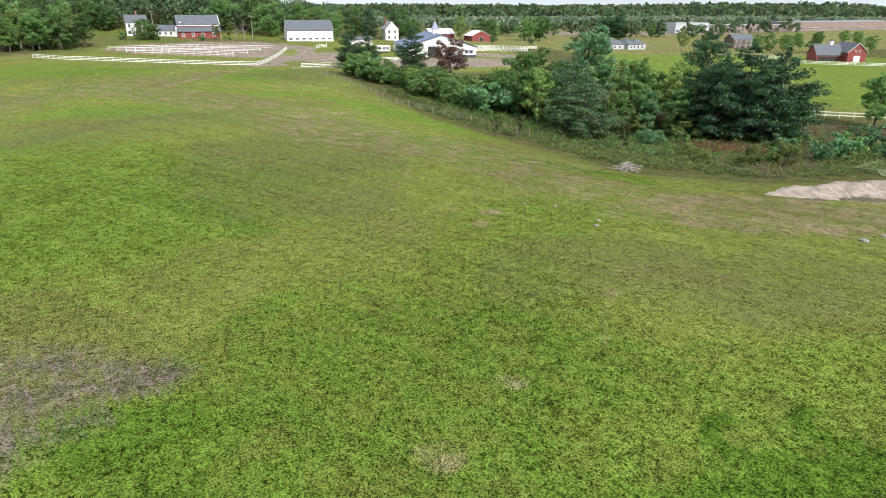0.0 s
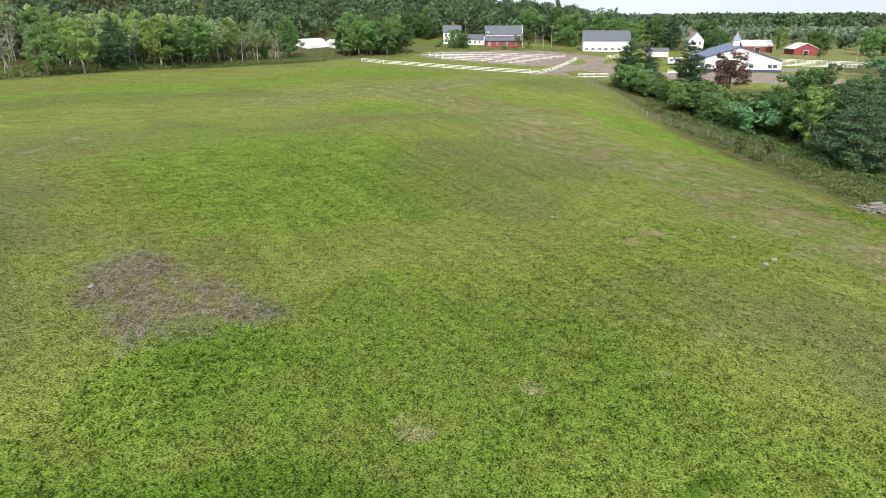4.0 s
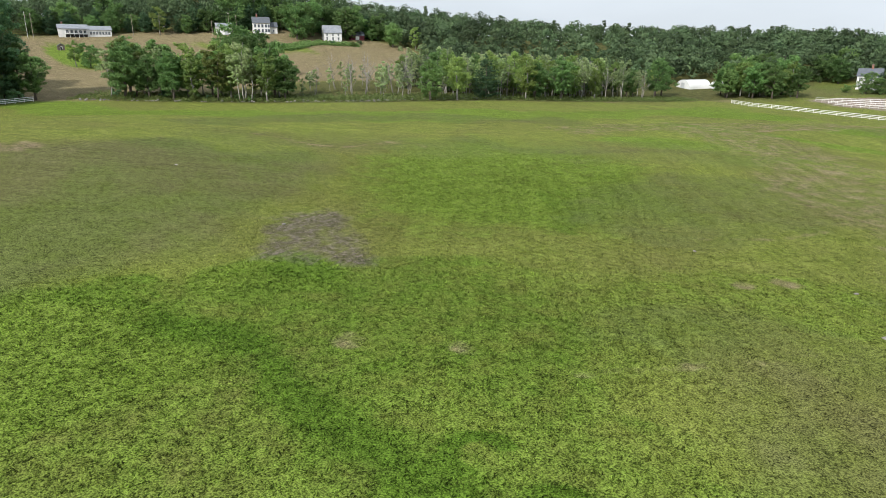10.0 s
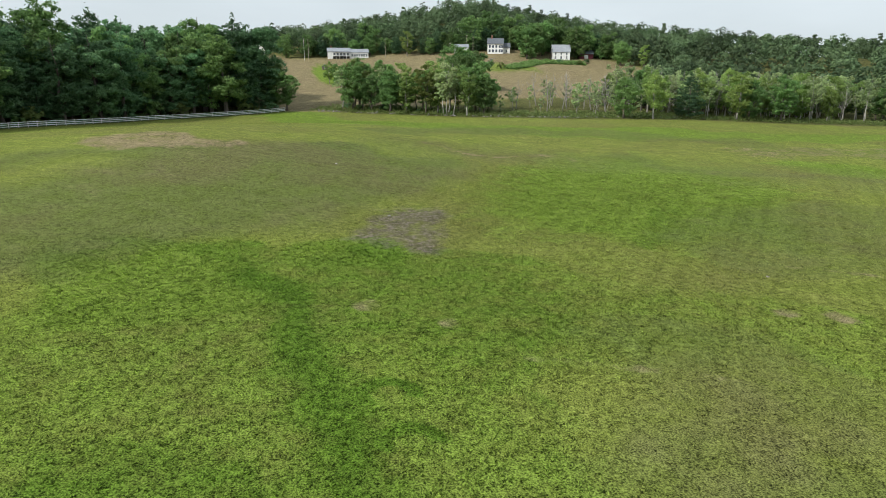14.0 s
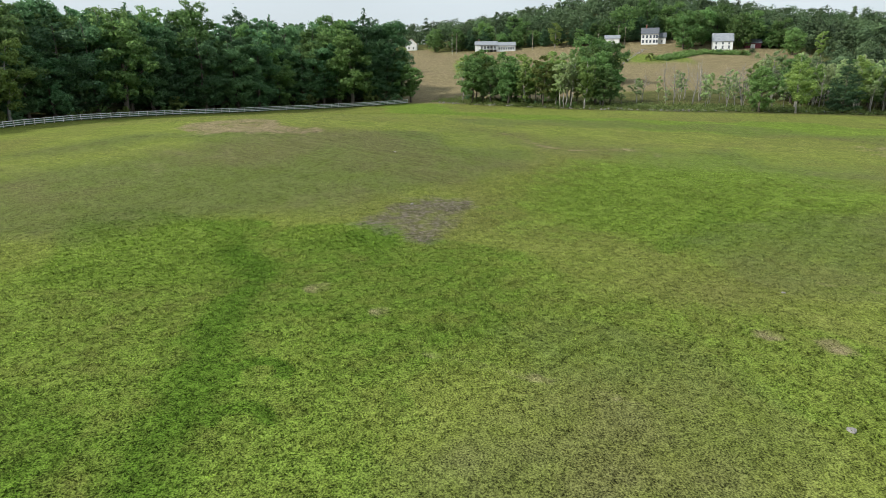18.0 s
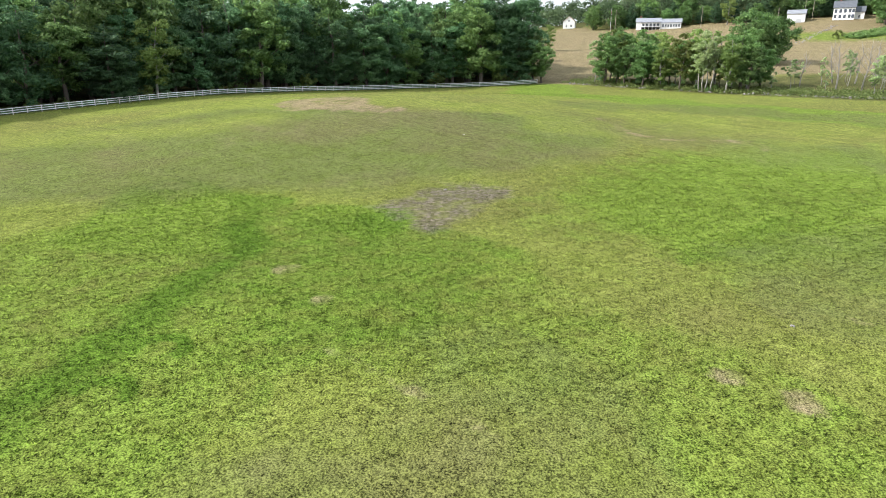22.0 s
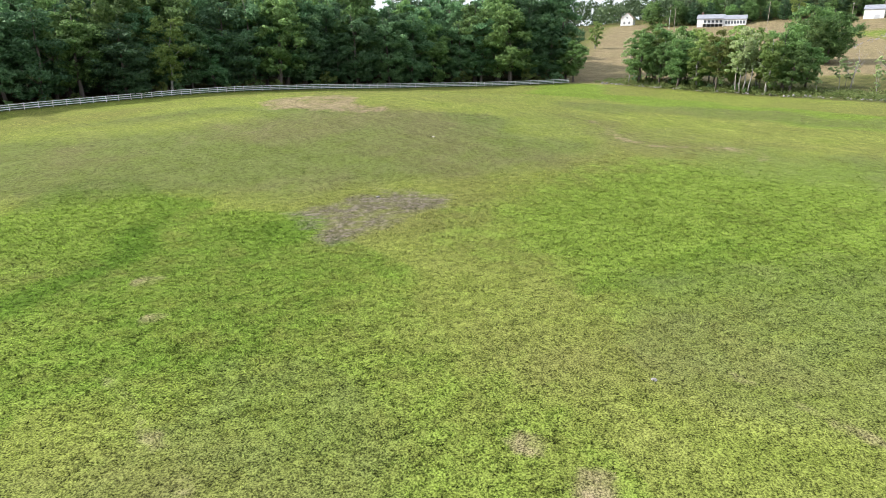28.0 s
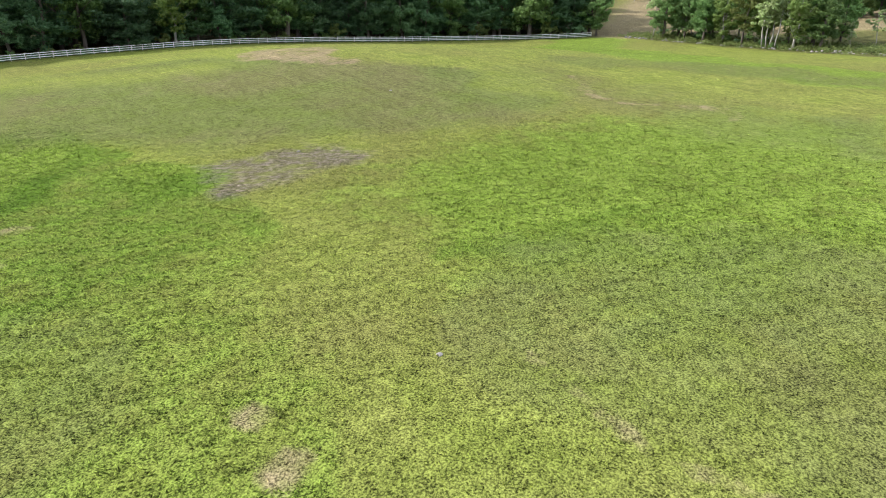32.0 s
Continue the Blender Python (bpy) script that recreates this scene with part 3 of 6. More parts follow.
class Shape:
    """Boxes, tubes and sheets gathered into one mesh."""

    def __init__(self):
        self.v, self.f = [], []

    def box(self, x0, y0, z0, x1, y1, z1, bevel=0.0):
        k = len(self.v)
        if bevel:
            b = bevel
            rings = ((z0, b), (z0 + b, 0), (z1 - b, 0), (z1, b))
            for z, i in rings:
                self.v += [(x0 + i, y0 + i, z), (x1 - i, y0 + i, z), (x1 - i, y1 - i, z), (x0 + i, y1 - i, z)]
            for r in range(3):
                for s in range(4):
                    self.f.append((k + 4 * r + s, k + 4 * r + (s + 1) % 4, k + 4 * r + 4 + (s + 1) % 4, k + 4 * r + 4 + s))
            self.f += [(k + 3, k + 2, k + 1, k), (k + 12, k + 13, k + 14, k + 15)]
        else:
            self.v += [(x, y, z) for z in (z0, z1) for x, y in ((x0, y0), (x1, y0), (x1, y1), (x0, y1))]
            self.f += [(k + 3, k + 2, k + 1, k), (k + 4, k + 5, k + 6, k + 7)]
            self.f += [(k + s, k + (s + 1) % 4, k + 4 + (s + 1) % 4, k + 4 + s) for s in range(4)]
        return self

    def tube(self, points, radii, sides=6):
        k = len(self.v)
        pts = [Vector(p) for p in points]
        for i, (p, r) in enumerate(zip(pts, radii)):
            way = (pts[min(i + 1, len(pts) - 1)] - pts[max(i - 1, 0)]).normalized()
            a = way.orthogonal().normalized()
            b = way.cross(a)
            for s in range(sides):
                t = 2 * math.pi * s / sides
                self.v.append(tuple(p + r * (math.cos(t) * a + math.sin(t) * b)))
        for i in range(len(pts) - 1):
            for s in range(sides):
                self.f.append((k + i * sides + s, k + i * sides + (s + 1) % sides, k + (i + 1) * sides + (s + 1) % sides, k + (i + 1) * sides + s))
        self.f.append(tuple(k + s for s in reversed(range(sides))))
        self.f.append(tuple(k + (len(pts) - 1) * sides + s for s in range(sides)))
        return self

    def prism(self, ring, y0, y1):
        """A ring of (x, z) drawn out along y."""
        k, n = len(self.v), len(ring)
        self.v += [(x, y, z) for y in (y0, y1) for x, z in ring]
        self.f.append(tuple(k + i for i in range(n)))
        self.f.append(tuple(k + n + i for i in reversed(range(n))))
        self.f += [(k + (i + 1) % n, k + i, k + n + i, k + n + (i + 1) % n) for i in range(n)]
        return self

    def mesh(self, name, material, smooth=False):
        return mesh_of(name, self.v, self.f, material, smooth)


# ---- ground ----
def spread(lo, mid0, mid1, hi, far):
    """Lines across the land: closest in the middle of the field, wider and wider towards the horizon."""
    mid = list(np.arange(lo, mid0, 1.5)) + list(np.arange(mid0, mid1, 0.6)) + list(np.arange(mid1, hi, 1.5))
    a, b, d, left, right = mid[0], mid[-1], 1.5, [], []
    while a > -far or b < far:
        d *= 1.13
        a, b = a - d, b + d
        left.append(a), right.append(b)
    return np.array(left[::-1] + mid + right)


gx, gy = spread(-180, -35, 40, 110, 4600), spread(-110, -28, 60, 240, 4600)
GX, GY = np.meshgrid(gx, gy, indexing="ij")
rows, cols = GX.shape
idx = np.arange(rows * cols).reshape(rows, cols)
quads = np.stack([idx[:-1, :-1], idx[1:, :-1], idx[1:, 1:], idx[:-1, 1:]], -1).reshape(-1, 4)
ground_me = raw_mesh("ground", np.stack([GX, GY, land(GX, GY)], -1).reshape(-1, 3), quads, GROUND)
paint_cover(ground_me, cover(GX.ravel(), GY.ravel()))
ground_me.shade_smooth()
tagged(new("ground", ground_me), "rolling cow pasture of mown grass and weeds with bare earth", "ground", kind="structure")

# grass tufts and weeds, thickest where the land lies nearest
rng = np.random.default_rng(7)


def tufts(name, count, cx, cy, r0, r1, long, wide, label):
    """Tufts of splayed blades and weed leaves, spread over a round piece of the field."""
    ang, rad = rng.uniform(0, 2 * np.pi, count), rng.uniform(0, 1, count) ** 0.54 * (r1 - r0) + r0
    x, y = cx + rad * np.cos(ang), cy + rad * np.sin(ang)
    kinds = cover(x, y)
    lush, brown, tan, dirt = kinds[:4]
    thick = 0.5 + 0.5 * np.sin(x * 2.1 + 2.2 * np.sin(y * 1.3)) * np.sin(y * 1.9 + 1.7 * np.sin(x * 0.9))
    rim = np.clip((rad - 0.6 * r1) / (0.4 * r1), 0, 1)
    keep = (rng.uniform(0, 1, count) > 0.93 * np.maximum(dirt, 0.8 * tan) + 0.25 * brown + 0.30 * thick + rim) & (inside(x, y, FIELD, 1) > 0.5)
    x, y, lush, brown = x[keep], y[keep], lush[keep], brown[keep]
    kinds = [k[keep] for k in kinds]
    n = len(x)
    size = (0.72 + 0.40 * lush - 0.15 * brown) * rng.uniform(0.5, 1.45, n)
    verts, z = [], land(x, y)
    for b in range(3):
        t, tilt = rng.uniform(0, 2 * np.pi, n), rng.uniform(0.12, 0.80, n)
        ox, oy = rng.normal(0, 0.5 * long, n), rng.normal(0, 0.5 * long, n)
        ln, w = long * size * rng.uniform(0.6, 1.2, n), wide * size
        px, py = -np.sin(t) * w, np.cos(t) * w
        bx, by, out, up = x + ox, y + oy, ln * np.cos(tilt), ln * np.sin(tilt)
        verts += [np.stack([bx + px, by + py, z - 0.01], -1), np.stack([bx - px, by - py, z - 0.01], -1),
                  np.stack([bx + np.cos(t) * out, by + np.sin(t) * out, z + up], -1)]
    v = np.stack(verts, 1).reshape(-1, 3)
    up = np.repeat(np.stack([rng.normal(0, 0.5, 3 * n), rng.normal(0, 0.5, 3 * n), np.ones(3 * n)], -1), 3, 0)
    up /= np.linalg.norm(up, axis=1, keepdims=True)
    me = raw_mesh(name, v, np.arange(len(v)).reshape(-1, 3), TUFT, up)
    paint_cover(me, [np.repeat(k, 9) for k in kinds])
    tagged(new(name, me), label, "grass", kind="stuff")


tufts("grass_tufts", 340000, 10, 14, 0, 80, 0.19, 0.050, "short green pasture grass and broad-leaved weeds")
tufts("meadow_grass", 130000, -15, 40, 20, 190, 0.15, 0.075, "short mown pasture grass farther across the field")


# ---- trees ----
def leaves(name, lobes, count, size, material, seed, droop=0.0, jitter=0.7, long=1.5):
    """Many small leaf sprays on the shells of the crown's lobes (x, y, z, rx, ry, rz)."""
    g = np.random.default_rng(seed)
    lobes = np.array(lobes, float)
    area = (lobes[:, 3] * lobes[:, 4] + lobes[:, 4] * lobes[:, 5] + lobes[:, 3] * lobes[:, 5])
    k = g.choice(len(lobes), count, p=area / area.sum())
    u = g.normal(0, 1, (count, 3))
    u /= np.linalg.norm(u, axis=1, keepdims=True)
    depth = 1 - 0.45 * g.uniform(0, 1, count) ** 2.2 + 0.12 * g.normal(0, 1, count)
    p = lobes[k, :3] + u * lobes[k, 3:] * depth[:, None]
    nrm = u / lobes[k, 3:]
    nrm = nrm / np.linalg.norm(nrm, axis=1, keepdims=True) + jitter * g.normal(0, 1, (count, 3)) * 0.6 + (0, 0, 0.25)
    nrm /= np.linalg.norm(nrm, axis=1, keepdims=True)
    a = np.cross(nrm, g.normal(0, 1, (count, 3)))
    a /= np.linalg.norm(a, axis=1, keepdims=True)
    b = np.cross(nrm, a)
    s = size * g.uniform(0.55, 1.35, count)[:, None]
    tip = a * s * long * 0.6
    tip[:, 2] -= droop * s[:, 0]
    side, foot = b * s * 0.45, p - a * s * long * 0.45
    v = np.stack([foot + side, foot - side, p + tip], 1).reshape(-1, 3)
    soft = u / lobes[k, 3:]
    soft = soft / np.linalg.norm(soft, axis=1, keepdims=True) + 0.55 * g.normal(0, 1, (count, 3)) + (0, 0, 0.15)
    soft /= np.linalg.norm(soft, axis=1, keepdims=True)
    return raw_mesh(name, v, np.arange(len(v)).reshape(-1, 3), material, np.repeat(soft, 3, 0))


def limb_shape(h, r, limbs, crown_low, reach, seed, bend=0.03, rise=0.6, sides=7):
    """A tapered trunk with its limbs."""
    g = random.Random(seed)
    s = Shape()
    pts, x, y = [], 0.0, 0.0
    for i in range(7):
        pts.append((x, y, h * 0.93 * i / 6 - (0.4 if i == 0 else 0)))
        x, y = x + g.uniform(-bend, bend) * h, y + g.uniform(-bend, bend) * h
    s.tube(pts, [r * 1.35, r, r * 0.85, r * 0.66, r * 0.46, r * 0.27, r * 0.08], sides)
    for i in range(limbs):
        t = crown_low + (0.92 - crown_low) * (i + g.random() * 0.7) / limbs
        k = min(int(t * 6), 5)
        f = t * 6 - k
        base = Vector(pts[k]).lerp(Vector(pts[k + 1]), f)
        ang = i * 2.4 + g.uniform(-0.5, 0.5)
        ln = reach * (1.1 - t) * g.uniform(0.7, 1.1) / (1.1 - crown_low)
        way = Vector((math.cos(ang), math.sin(ang), rise * g.uniform(0.6, 1.3)))
        mid = base + way * ln * 0.5 + Vector((0, 0, 0.05 * ln))
        end = base + way * ln + Vector((g.uniform(-0.15, 0.15), g.uniform(-0.15, 0.15), 0.15)) * ln
        rr = r * 0.42 * (1.15 - t)
        s.tube([base, mid, end], [rr, rr * 0.65, rr * 0.18], 5)
        side = Vector((math.cos(ang + 0.9), math.sin(ang + 0.9), rise + 0.2))
        s.tube([mid, mid + side * ln * 0.4], [rr * 0.5, rr * 0.12], 4)
    return s


def round_lobes(h, w, low, masses, seed, per=11, full=0.7):
    """Leaf clumps of a broad crown: uneven masses on the limbs, each of small flattened clumps with gaps between."""
    g = random.Random(seed)
    out = []
    for i in range(masses):
        t = (i + 0.5) / masses
        prof = math.sin(math.pi * (0.16 + 0.76 * t)) ** full
        ang, rad = i * 2.4 + g.uniform(-0.6, 0.6), w * 0.5 * prof * g.uniform(0.30, 0.78)
        cx, cy, cz = rad * math.cos(ang), rad * math.sin(ang), low + (h - low) * (0.10 + 0.78 * t) + g.uniform(-0.04, 0.04) * h
        mr = w * 0.5 * g.uniform(0.26, 0.46) * (0.6 + 0.5 * prof)
        for _ in range(per):
            u = Vector((g.gauss(0, 1), g.gauss(0, 1), g.gauss(0.25, 0.8))).normalized()
            k, r = mr * g.uniform(0.40, 1.12), mr * g.uniform(0.24, 0.52)
            out.append((cx + u.x * k, cy + u.y * k, min(cz + u.z * k * 0.8, h - 0.4 * r), r, r, r * g.uniform(0.5, 0.8)))
    return out


def pine_lobes(h, w, low, tiers, seed, flat=0.34, ragged=0.35):
    """Boughs in uneven tiers, each a run of flat needle plates, with gaps between and a ragged top."""
    g = random.Random(seed)
    out = []
    for i in range(tiers):
        t = i / (tiers - 1)
        reach = w * 0.5 * (1 - t ** (1.2 + 3 * flat)) ** 0.75 * (0.75 + 0.25 * min(1, t * 4)) + 0.35
        n = max(3, int(7 * (1 - 0.45 * t)))
        for j in range(n):
            if g.random() < 0.12:
                continue
            ang = 2 * math.pi * j / n + i * 1.1 + g.uniform(-0.4, 0.4)
            rr = reach * g.uniform(1 - ragged, 1 + ragged * 0.6)
            z = low + (h - low) * t * 0.93 + g.uniform(-0.03, 0.03) * h
            for f in (0.42, 0.72, 0.98):
                r = (0.20 * rr + 0.32) * g.uniform(0.8, 1.2)
                a = ang + g.uniform(-0.16, 0.16)
                out.append((f * rr * math.cos(a), f * rr * math.sin(a), z + 0.16 * f * f * rr + g.uniform(-0.15, 0.15), r, r, r * flat + 0.10))
    out.append((g.uniform(-0.3, 0.3), 0, h * 0.975, 0.5, 0.5, h * 0.03 + 0.3))
    return out


KINDS = {}


def kind(key, h, trunk, crown):
    KINDS.setdefault(key, []).append((h, trunk, crown))


for s in range(4):
    kind("oak", 18, limb_shape(18, 0.38, 10, 0.2, 6.5, 10 + s).mesh("oak_trunk", BARK, True),
         leaves("oak_crown", round_lobes(18, 12.5, 1.6, 16, 20 + s), 12000, 0.33, LEAF_OAK, 30 + s))
for s in range(4):
    kind("tall", 27, limb_shape(27, 0.42, 12, 0.2, 7, 40 + s).mesh("tall_trunk", BARK, True),
         leaves("tall_crown", round_lobes(27, 14, 1.0, 22, 50 + s, 13, 0.5), 16000, 0.38, LEAF_DEEP, 60 + s))
for s in range(2):
    kind("back", 27, limb_shape(27, 0.4, 4, 0.4, 5, 70 + s).mesh("back_trunk", BARK, True),
         leaves("back_crown", round_lobes(27, 14, 5, 14, 72 + s), 3200, 0.8, LEAF_DEEP, 74 + s))
for s in range(3):
    kind("far_oak", 18, limb_shape(18, 0.38, 6, 0.2, 6.5, 76 + s).mesh("far_oak_trunk", BARK, True),
         leaves("far_oak_crown", round_lobes(18, 16.5, 0.5, 17, 77 + s), 6400, 0.52, LEAF_OAK, 78 + s))
for s in range(3):
    kind("pale", 16, limb_shape(16, 0.26, 9, 0.2, 5, 80 + s).mesh("pale_trunk", BARK_PALE, True),
         leaves("pale_crown", round_lobes(16, 10, 2.0, 13, 84 + s), 6500, 0.30, LEAF_PALE, 88 + s))
for s in range(4):
    kind("aspen", 14, limb_shape(14, 0.15, 9, 0.4, 2.8, 90 + s, 0.035, 0.9).mesh("aspen_trunk", BARK_PALE, True),
         leaves("aspen_crown", round_lobes(14, 6.2, 4.2, 10, 94 + s, 6), 2200, 0.28, LEAF_ASPEN, 98 + s))
for s in range(3):
    kind("sapling", 8, limb_shape(8, 0.07, 6, 0.3, 1.6, 100 + s, 0.03, 0.8).mesh("sapling_trunk", BARK_PALE, True),
         leaves("sapling_crown", round_lobes(8, 3.4, 2.0, 7, 104 + s, 5), 700, 0.26, LEAF_ASPEN, 108 + s))
for s in range(3):
    kind("pine", 20, limb_shape(20, 0.36, 14, 0.15, 5.0, 110 + s, 0.008, 0.15).mesh("pine_trunk", BARK, True),
         leaves("pine_crown", pine_lobes(20, 12.5, 2.0, 19, 114 + s, 0.42, 0.4), 14000, 0.34, NEEDLE, 118 + s, 0.05, 0.6, 1.6))
for s in range(2):
    kind("blue_pine", 12, limb_shape(12, 0.22, 12, 0.12, 3.8, 120 + s, 0.006, 0.2).mesh("young_pine_trunk", BARK, True),
         leaves("young_pine_crown", pine_lobes(12, 9.5, 1.0, 12, 124 + s, 0.30, 0.35), 12000, 0.22, NEEDLE_BLUE, 128 + s, 0.0, 0.5, 1.7))
for s in range(2):
    kind("spruce", 13, limb_shape(13, 0.2, 6, 0.1, 2.0, 130 + s, 0.004, 0.0).mesh("spruce_trunk", BARK, True),
         leaves("spruce_crown", pine_lobes(13, 7.0, 1.0, 17, 134 + s, 0.30, 0.18), 6500, 0.28, NEEDLE, 138 + s, 0.15, 0.5, 1.6))
for s in range(3):
    kind("bare", 13, limb_shape(13, 0.17, 20, 0.22, 4.4, 140 + s, 0.04, 1.0).mesh("bare_trunk", DEAD_WOOD, True), None)
for s in range(2):
    kind("cedar", 5, limb_shape(5, 0.08, 7, 0.25, 1.2, 156 + s, 0.01, 0.5).mesh("cedar_trunk", BARK, True),
         leaves("cedar_crown", round_lobes(5, 2.9, 1.0, 9, 157 + s, 5), 2200, 0.14, CEDAR, 158 + s))
kind("red", 8, limb_shape(8, 0.16, 7, 0.2, 2.8, 150).mesh("plum_trunk", BARK, True),
     leaves("plum_crown", round_lobes(8, 6.4, 1.6, 12, 151), 4600, 0.21, LEAF_RED, 152))
kind("yellow", 15, limb_shape(15, 0.2, 7, 0.3, 3.5, 153).mesh("yellowing_trunk", BARK, True),
     leaves("yellowing_crown", round_lobes(15, 8, 3, 11, 154), 3600, 0.34, LEAF_YELLOW, 155))
for s in range(3):
    kind("bush", 3.2, limb_shape(2.6, 0.06, 6, 0.1, 1.4, 160 + s).mesh("bush_stem", BARK, True),
         leaves("bush_crown", round_lobes(3.2, 4.4, 0.1, 8, 164 + s, 6), 1700, 0.20, (LEAF_OAK, LEAF_DEEP, REED)[s], 168 + s))

LABELS = {
    "cedar": "small olive-green young cedar in the rough grass",
    "far_oak": "rounded green shade tree beside the buildings",
    "oak": "broad green oak with a dense rounded crown", "tall": "tall dark-green hardwood at the edge of the woods",
    "back": "tall dark hardwood deeper in the woods", "pale": "light yellow-green maple with a pale trunk",
    "aspen": "slender pale-trunked aspen with a thin crown", "sapling": "thin young birch sapling on the meadow edge",
    "pine": "dark white pine with layered boughs", "blue_pine": "bushy young pine with blue-green needles",
    "spruce": "dark green conical spruce", "bare": "leafless grey dead tree", "red": "purple-leaved plum tree beside the farmyard",
    "yellow": "hardwood with yellowing green leaves", "bush": "low leafy green bush"}
NAMES = {"cedar": "young_cedar", "oak": "oak_tree", "far_oak": "shade_tree", "tall": "hardwood_tree", "back": "woodland_tree", "pale": "maple_tree", "aspen": "aspen_tree", "sapling": "birch_sapling",
         "pine": "pine_tree", "blue_pine": "young_pine", "spruce": "spruce_tree", "bare": "dead_tree", "red": "plum_tree", "yellow": "yellowing_tree", "bush": "bush"}
GROUPS = {"tall": "woods behind the white fence", "back": "woods behind the white fence", "aspen": "thin woods along the far edge", "sapling": "saplings on the hill meadow"}
plant_rng = random.Random(5)
FIRST = {}


def plant(key, x, y, tall=None, pick=None, wide=1.0, turn=None):
    """A tree of a kind, tall metres high, standing on the land."""
    g = plant_rng
    made = KINDS[key]
    n = g.randrange(len(made)) if pick is None else pick % len(made)
    h, trunk, crown = made[n]
    k = (tall or h * g.uniform(0.8, 1.15)) / h
    m = pose(x, y, float(land(x, y)) - 0.1, 0, 0, g.uniform(0, 360) if turn is None else turn) @ Matrix.Diagonal((k * wide, k * wide, k, 1))
    if (key, n) in FIRST:
        ob = copy_thing(FIRST[key, n], m)
        ob.matrix_basis = m
    else:
        ob = thing(NAMES[key], Matrix(), LABELS[key], "bush" if key == "bush" else "tree", GROUPS.get(key, ""))
        part("trunk", trunk, ob)
        if crown:
            part("crown", crown, ob)
        FIRST[key, n] = ob
        ob.matrix_basis = m
    return ob


def scatter(count, gap, pick_place, seed, tries=40):
    """Places at least gap apart, drawn by pick_place(random)."""
    g, got = random.Random(seed), []
    for _ in range(count):
        for _ in range(tries):
            x, y = pick_place(g)
            if all((x - a) ** 2 + (y - b) ** 2 > gap * gap for a, b in got):
                got.append((x, y))
                break
    return got


def along(line, g, near, far):
    """A place beside a broken line, near to far metres to its right-hand side."""
    seg = [math.dist(a, b) for a, b in zip(line, line[1:])]
    d = g.uniform(0, sum(seg))
    for (a, b), s in zip(zip(line, line[1:]), seg):
        if d <= s:
            t, o = d / s, g.uniform(near, far)
            return a[0] + (b[0] - a[0]) * t + (b[1] - a[1]) / s * o, a[1] + (b[1] - a[1]) * t - (b[0] - a[0]) / s * o
        d -= s


# woods behind the white fence
for x, y in scatter(40, 5.5, lambda g: along(WEST_FENCE, g, 4, 10), 1):
    plant(plant_rng.choice(["tall", "tall", "oak", "tall", "tall", "pine", "tall", "tall"]), x, y, plant_rng.uniform(15, 27), None, 1.1)
for x, y in scatter(40, 5.0, lambda g: along(WEST_FENCE, g, 11, 22), 2):
    plant(plant_rng.choice(["tall", "tall", "oak", "pine", "tall"]), x, y, plant_rng.uniform(22, 33))
for x, y in scatter(110, 6.0, lambda g: along(WEST_FENCE, g, 24, 75), 3):
    if not (x < -176 and y > 4):
        plant(plant_rng.choice(["back", "back", "back", "pine"]), x, y, plant_rng.uniform(24, 31))
for x, y in scatter(26, 3.0, lambda g: along(WEST_FENCE, g, 2.2, 5), 4):
    plant("bush", x, y, plant_rng.uniform(2, 5))
plant("oak", -181, 12, 14, 1)
plant("pale", -282, 10.6, 13, 1)
plant("oak", -186, 9, 17, 2)
plant("pale", -99, -78, 20, 0)

# grove in front of the hill meadow
GROVE = [(-172, 28), (-158, 42), (-143, 58), (-137, 66)]
for x, y in scatter(30, 4.2, lambda g: along(GROVE, g, -1, -15), 5):
    plant(plant_rng.choice(["oak", "pale", "aspen", "oak", "aspen", "yellow", "pale"]), x, y, plant_rng.uniform(12, 18))
plant("oak", -145.5, 67.7, 17, 0)
for dx, dy in ((0, 0), (1.1, 0.9), (1.9, 2.6)):
    plant("aspen", -146.4 + dx, 57.2 + dy, 14.5)
for x, y in scatter(12, 3, lambda g: along(GROVE, g, 0, -8), 6):
    plant("bush", x, y, plant_rng.uniform(1.5, 3))

def clear(x, y):
    """Whether a place leaves the open views to the hoop barns free."""
    for ax, ay in ((-1, -24), (15, -25)):
        dx, dy = -124 - ax, 283 - ay
        n = math.hypot(dx, dy)
        if y > 195 and abs((x - ax) * dy - (y - ay) * dx) / n < 9.5:
            return False
    return True


# saplings and thin woods along the far edge
for x, y in scatter(15, 5, lambda g: along([(-136, 66), (-118, 88), (-114, 108)], g, -6, -42), 7):
    plant(plant_rng.choice(["sapling", "sapling", "aspen"]), x, y, plant_rng.uniform(6, 10))
EDGE = [(-118, 90), (-116, 115), (-118, 145), (-112, 180), (-108, 212)]
for x, y in scatter(230, 2.9, lambda g: along(EDGE, g, -2, -46), 8):
    if y < 122:
        x < -124 and plant_rng.random() < 0.2 and plant("sapling", x, y, plant_rng.uniform(6, 11))
        continue
    clear(x, y) and plant(plant_rng.choice(["aspen", "aspen", "bare", "aspen", "bare", "aspen", "aspen", "pale", "aspen", "oak"]), x, y, plant_rng.uniform(10, 17), None, plant_rng.uniform(0.75, 1.05))
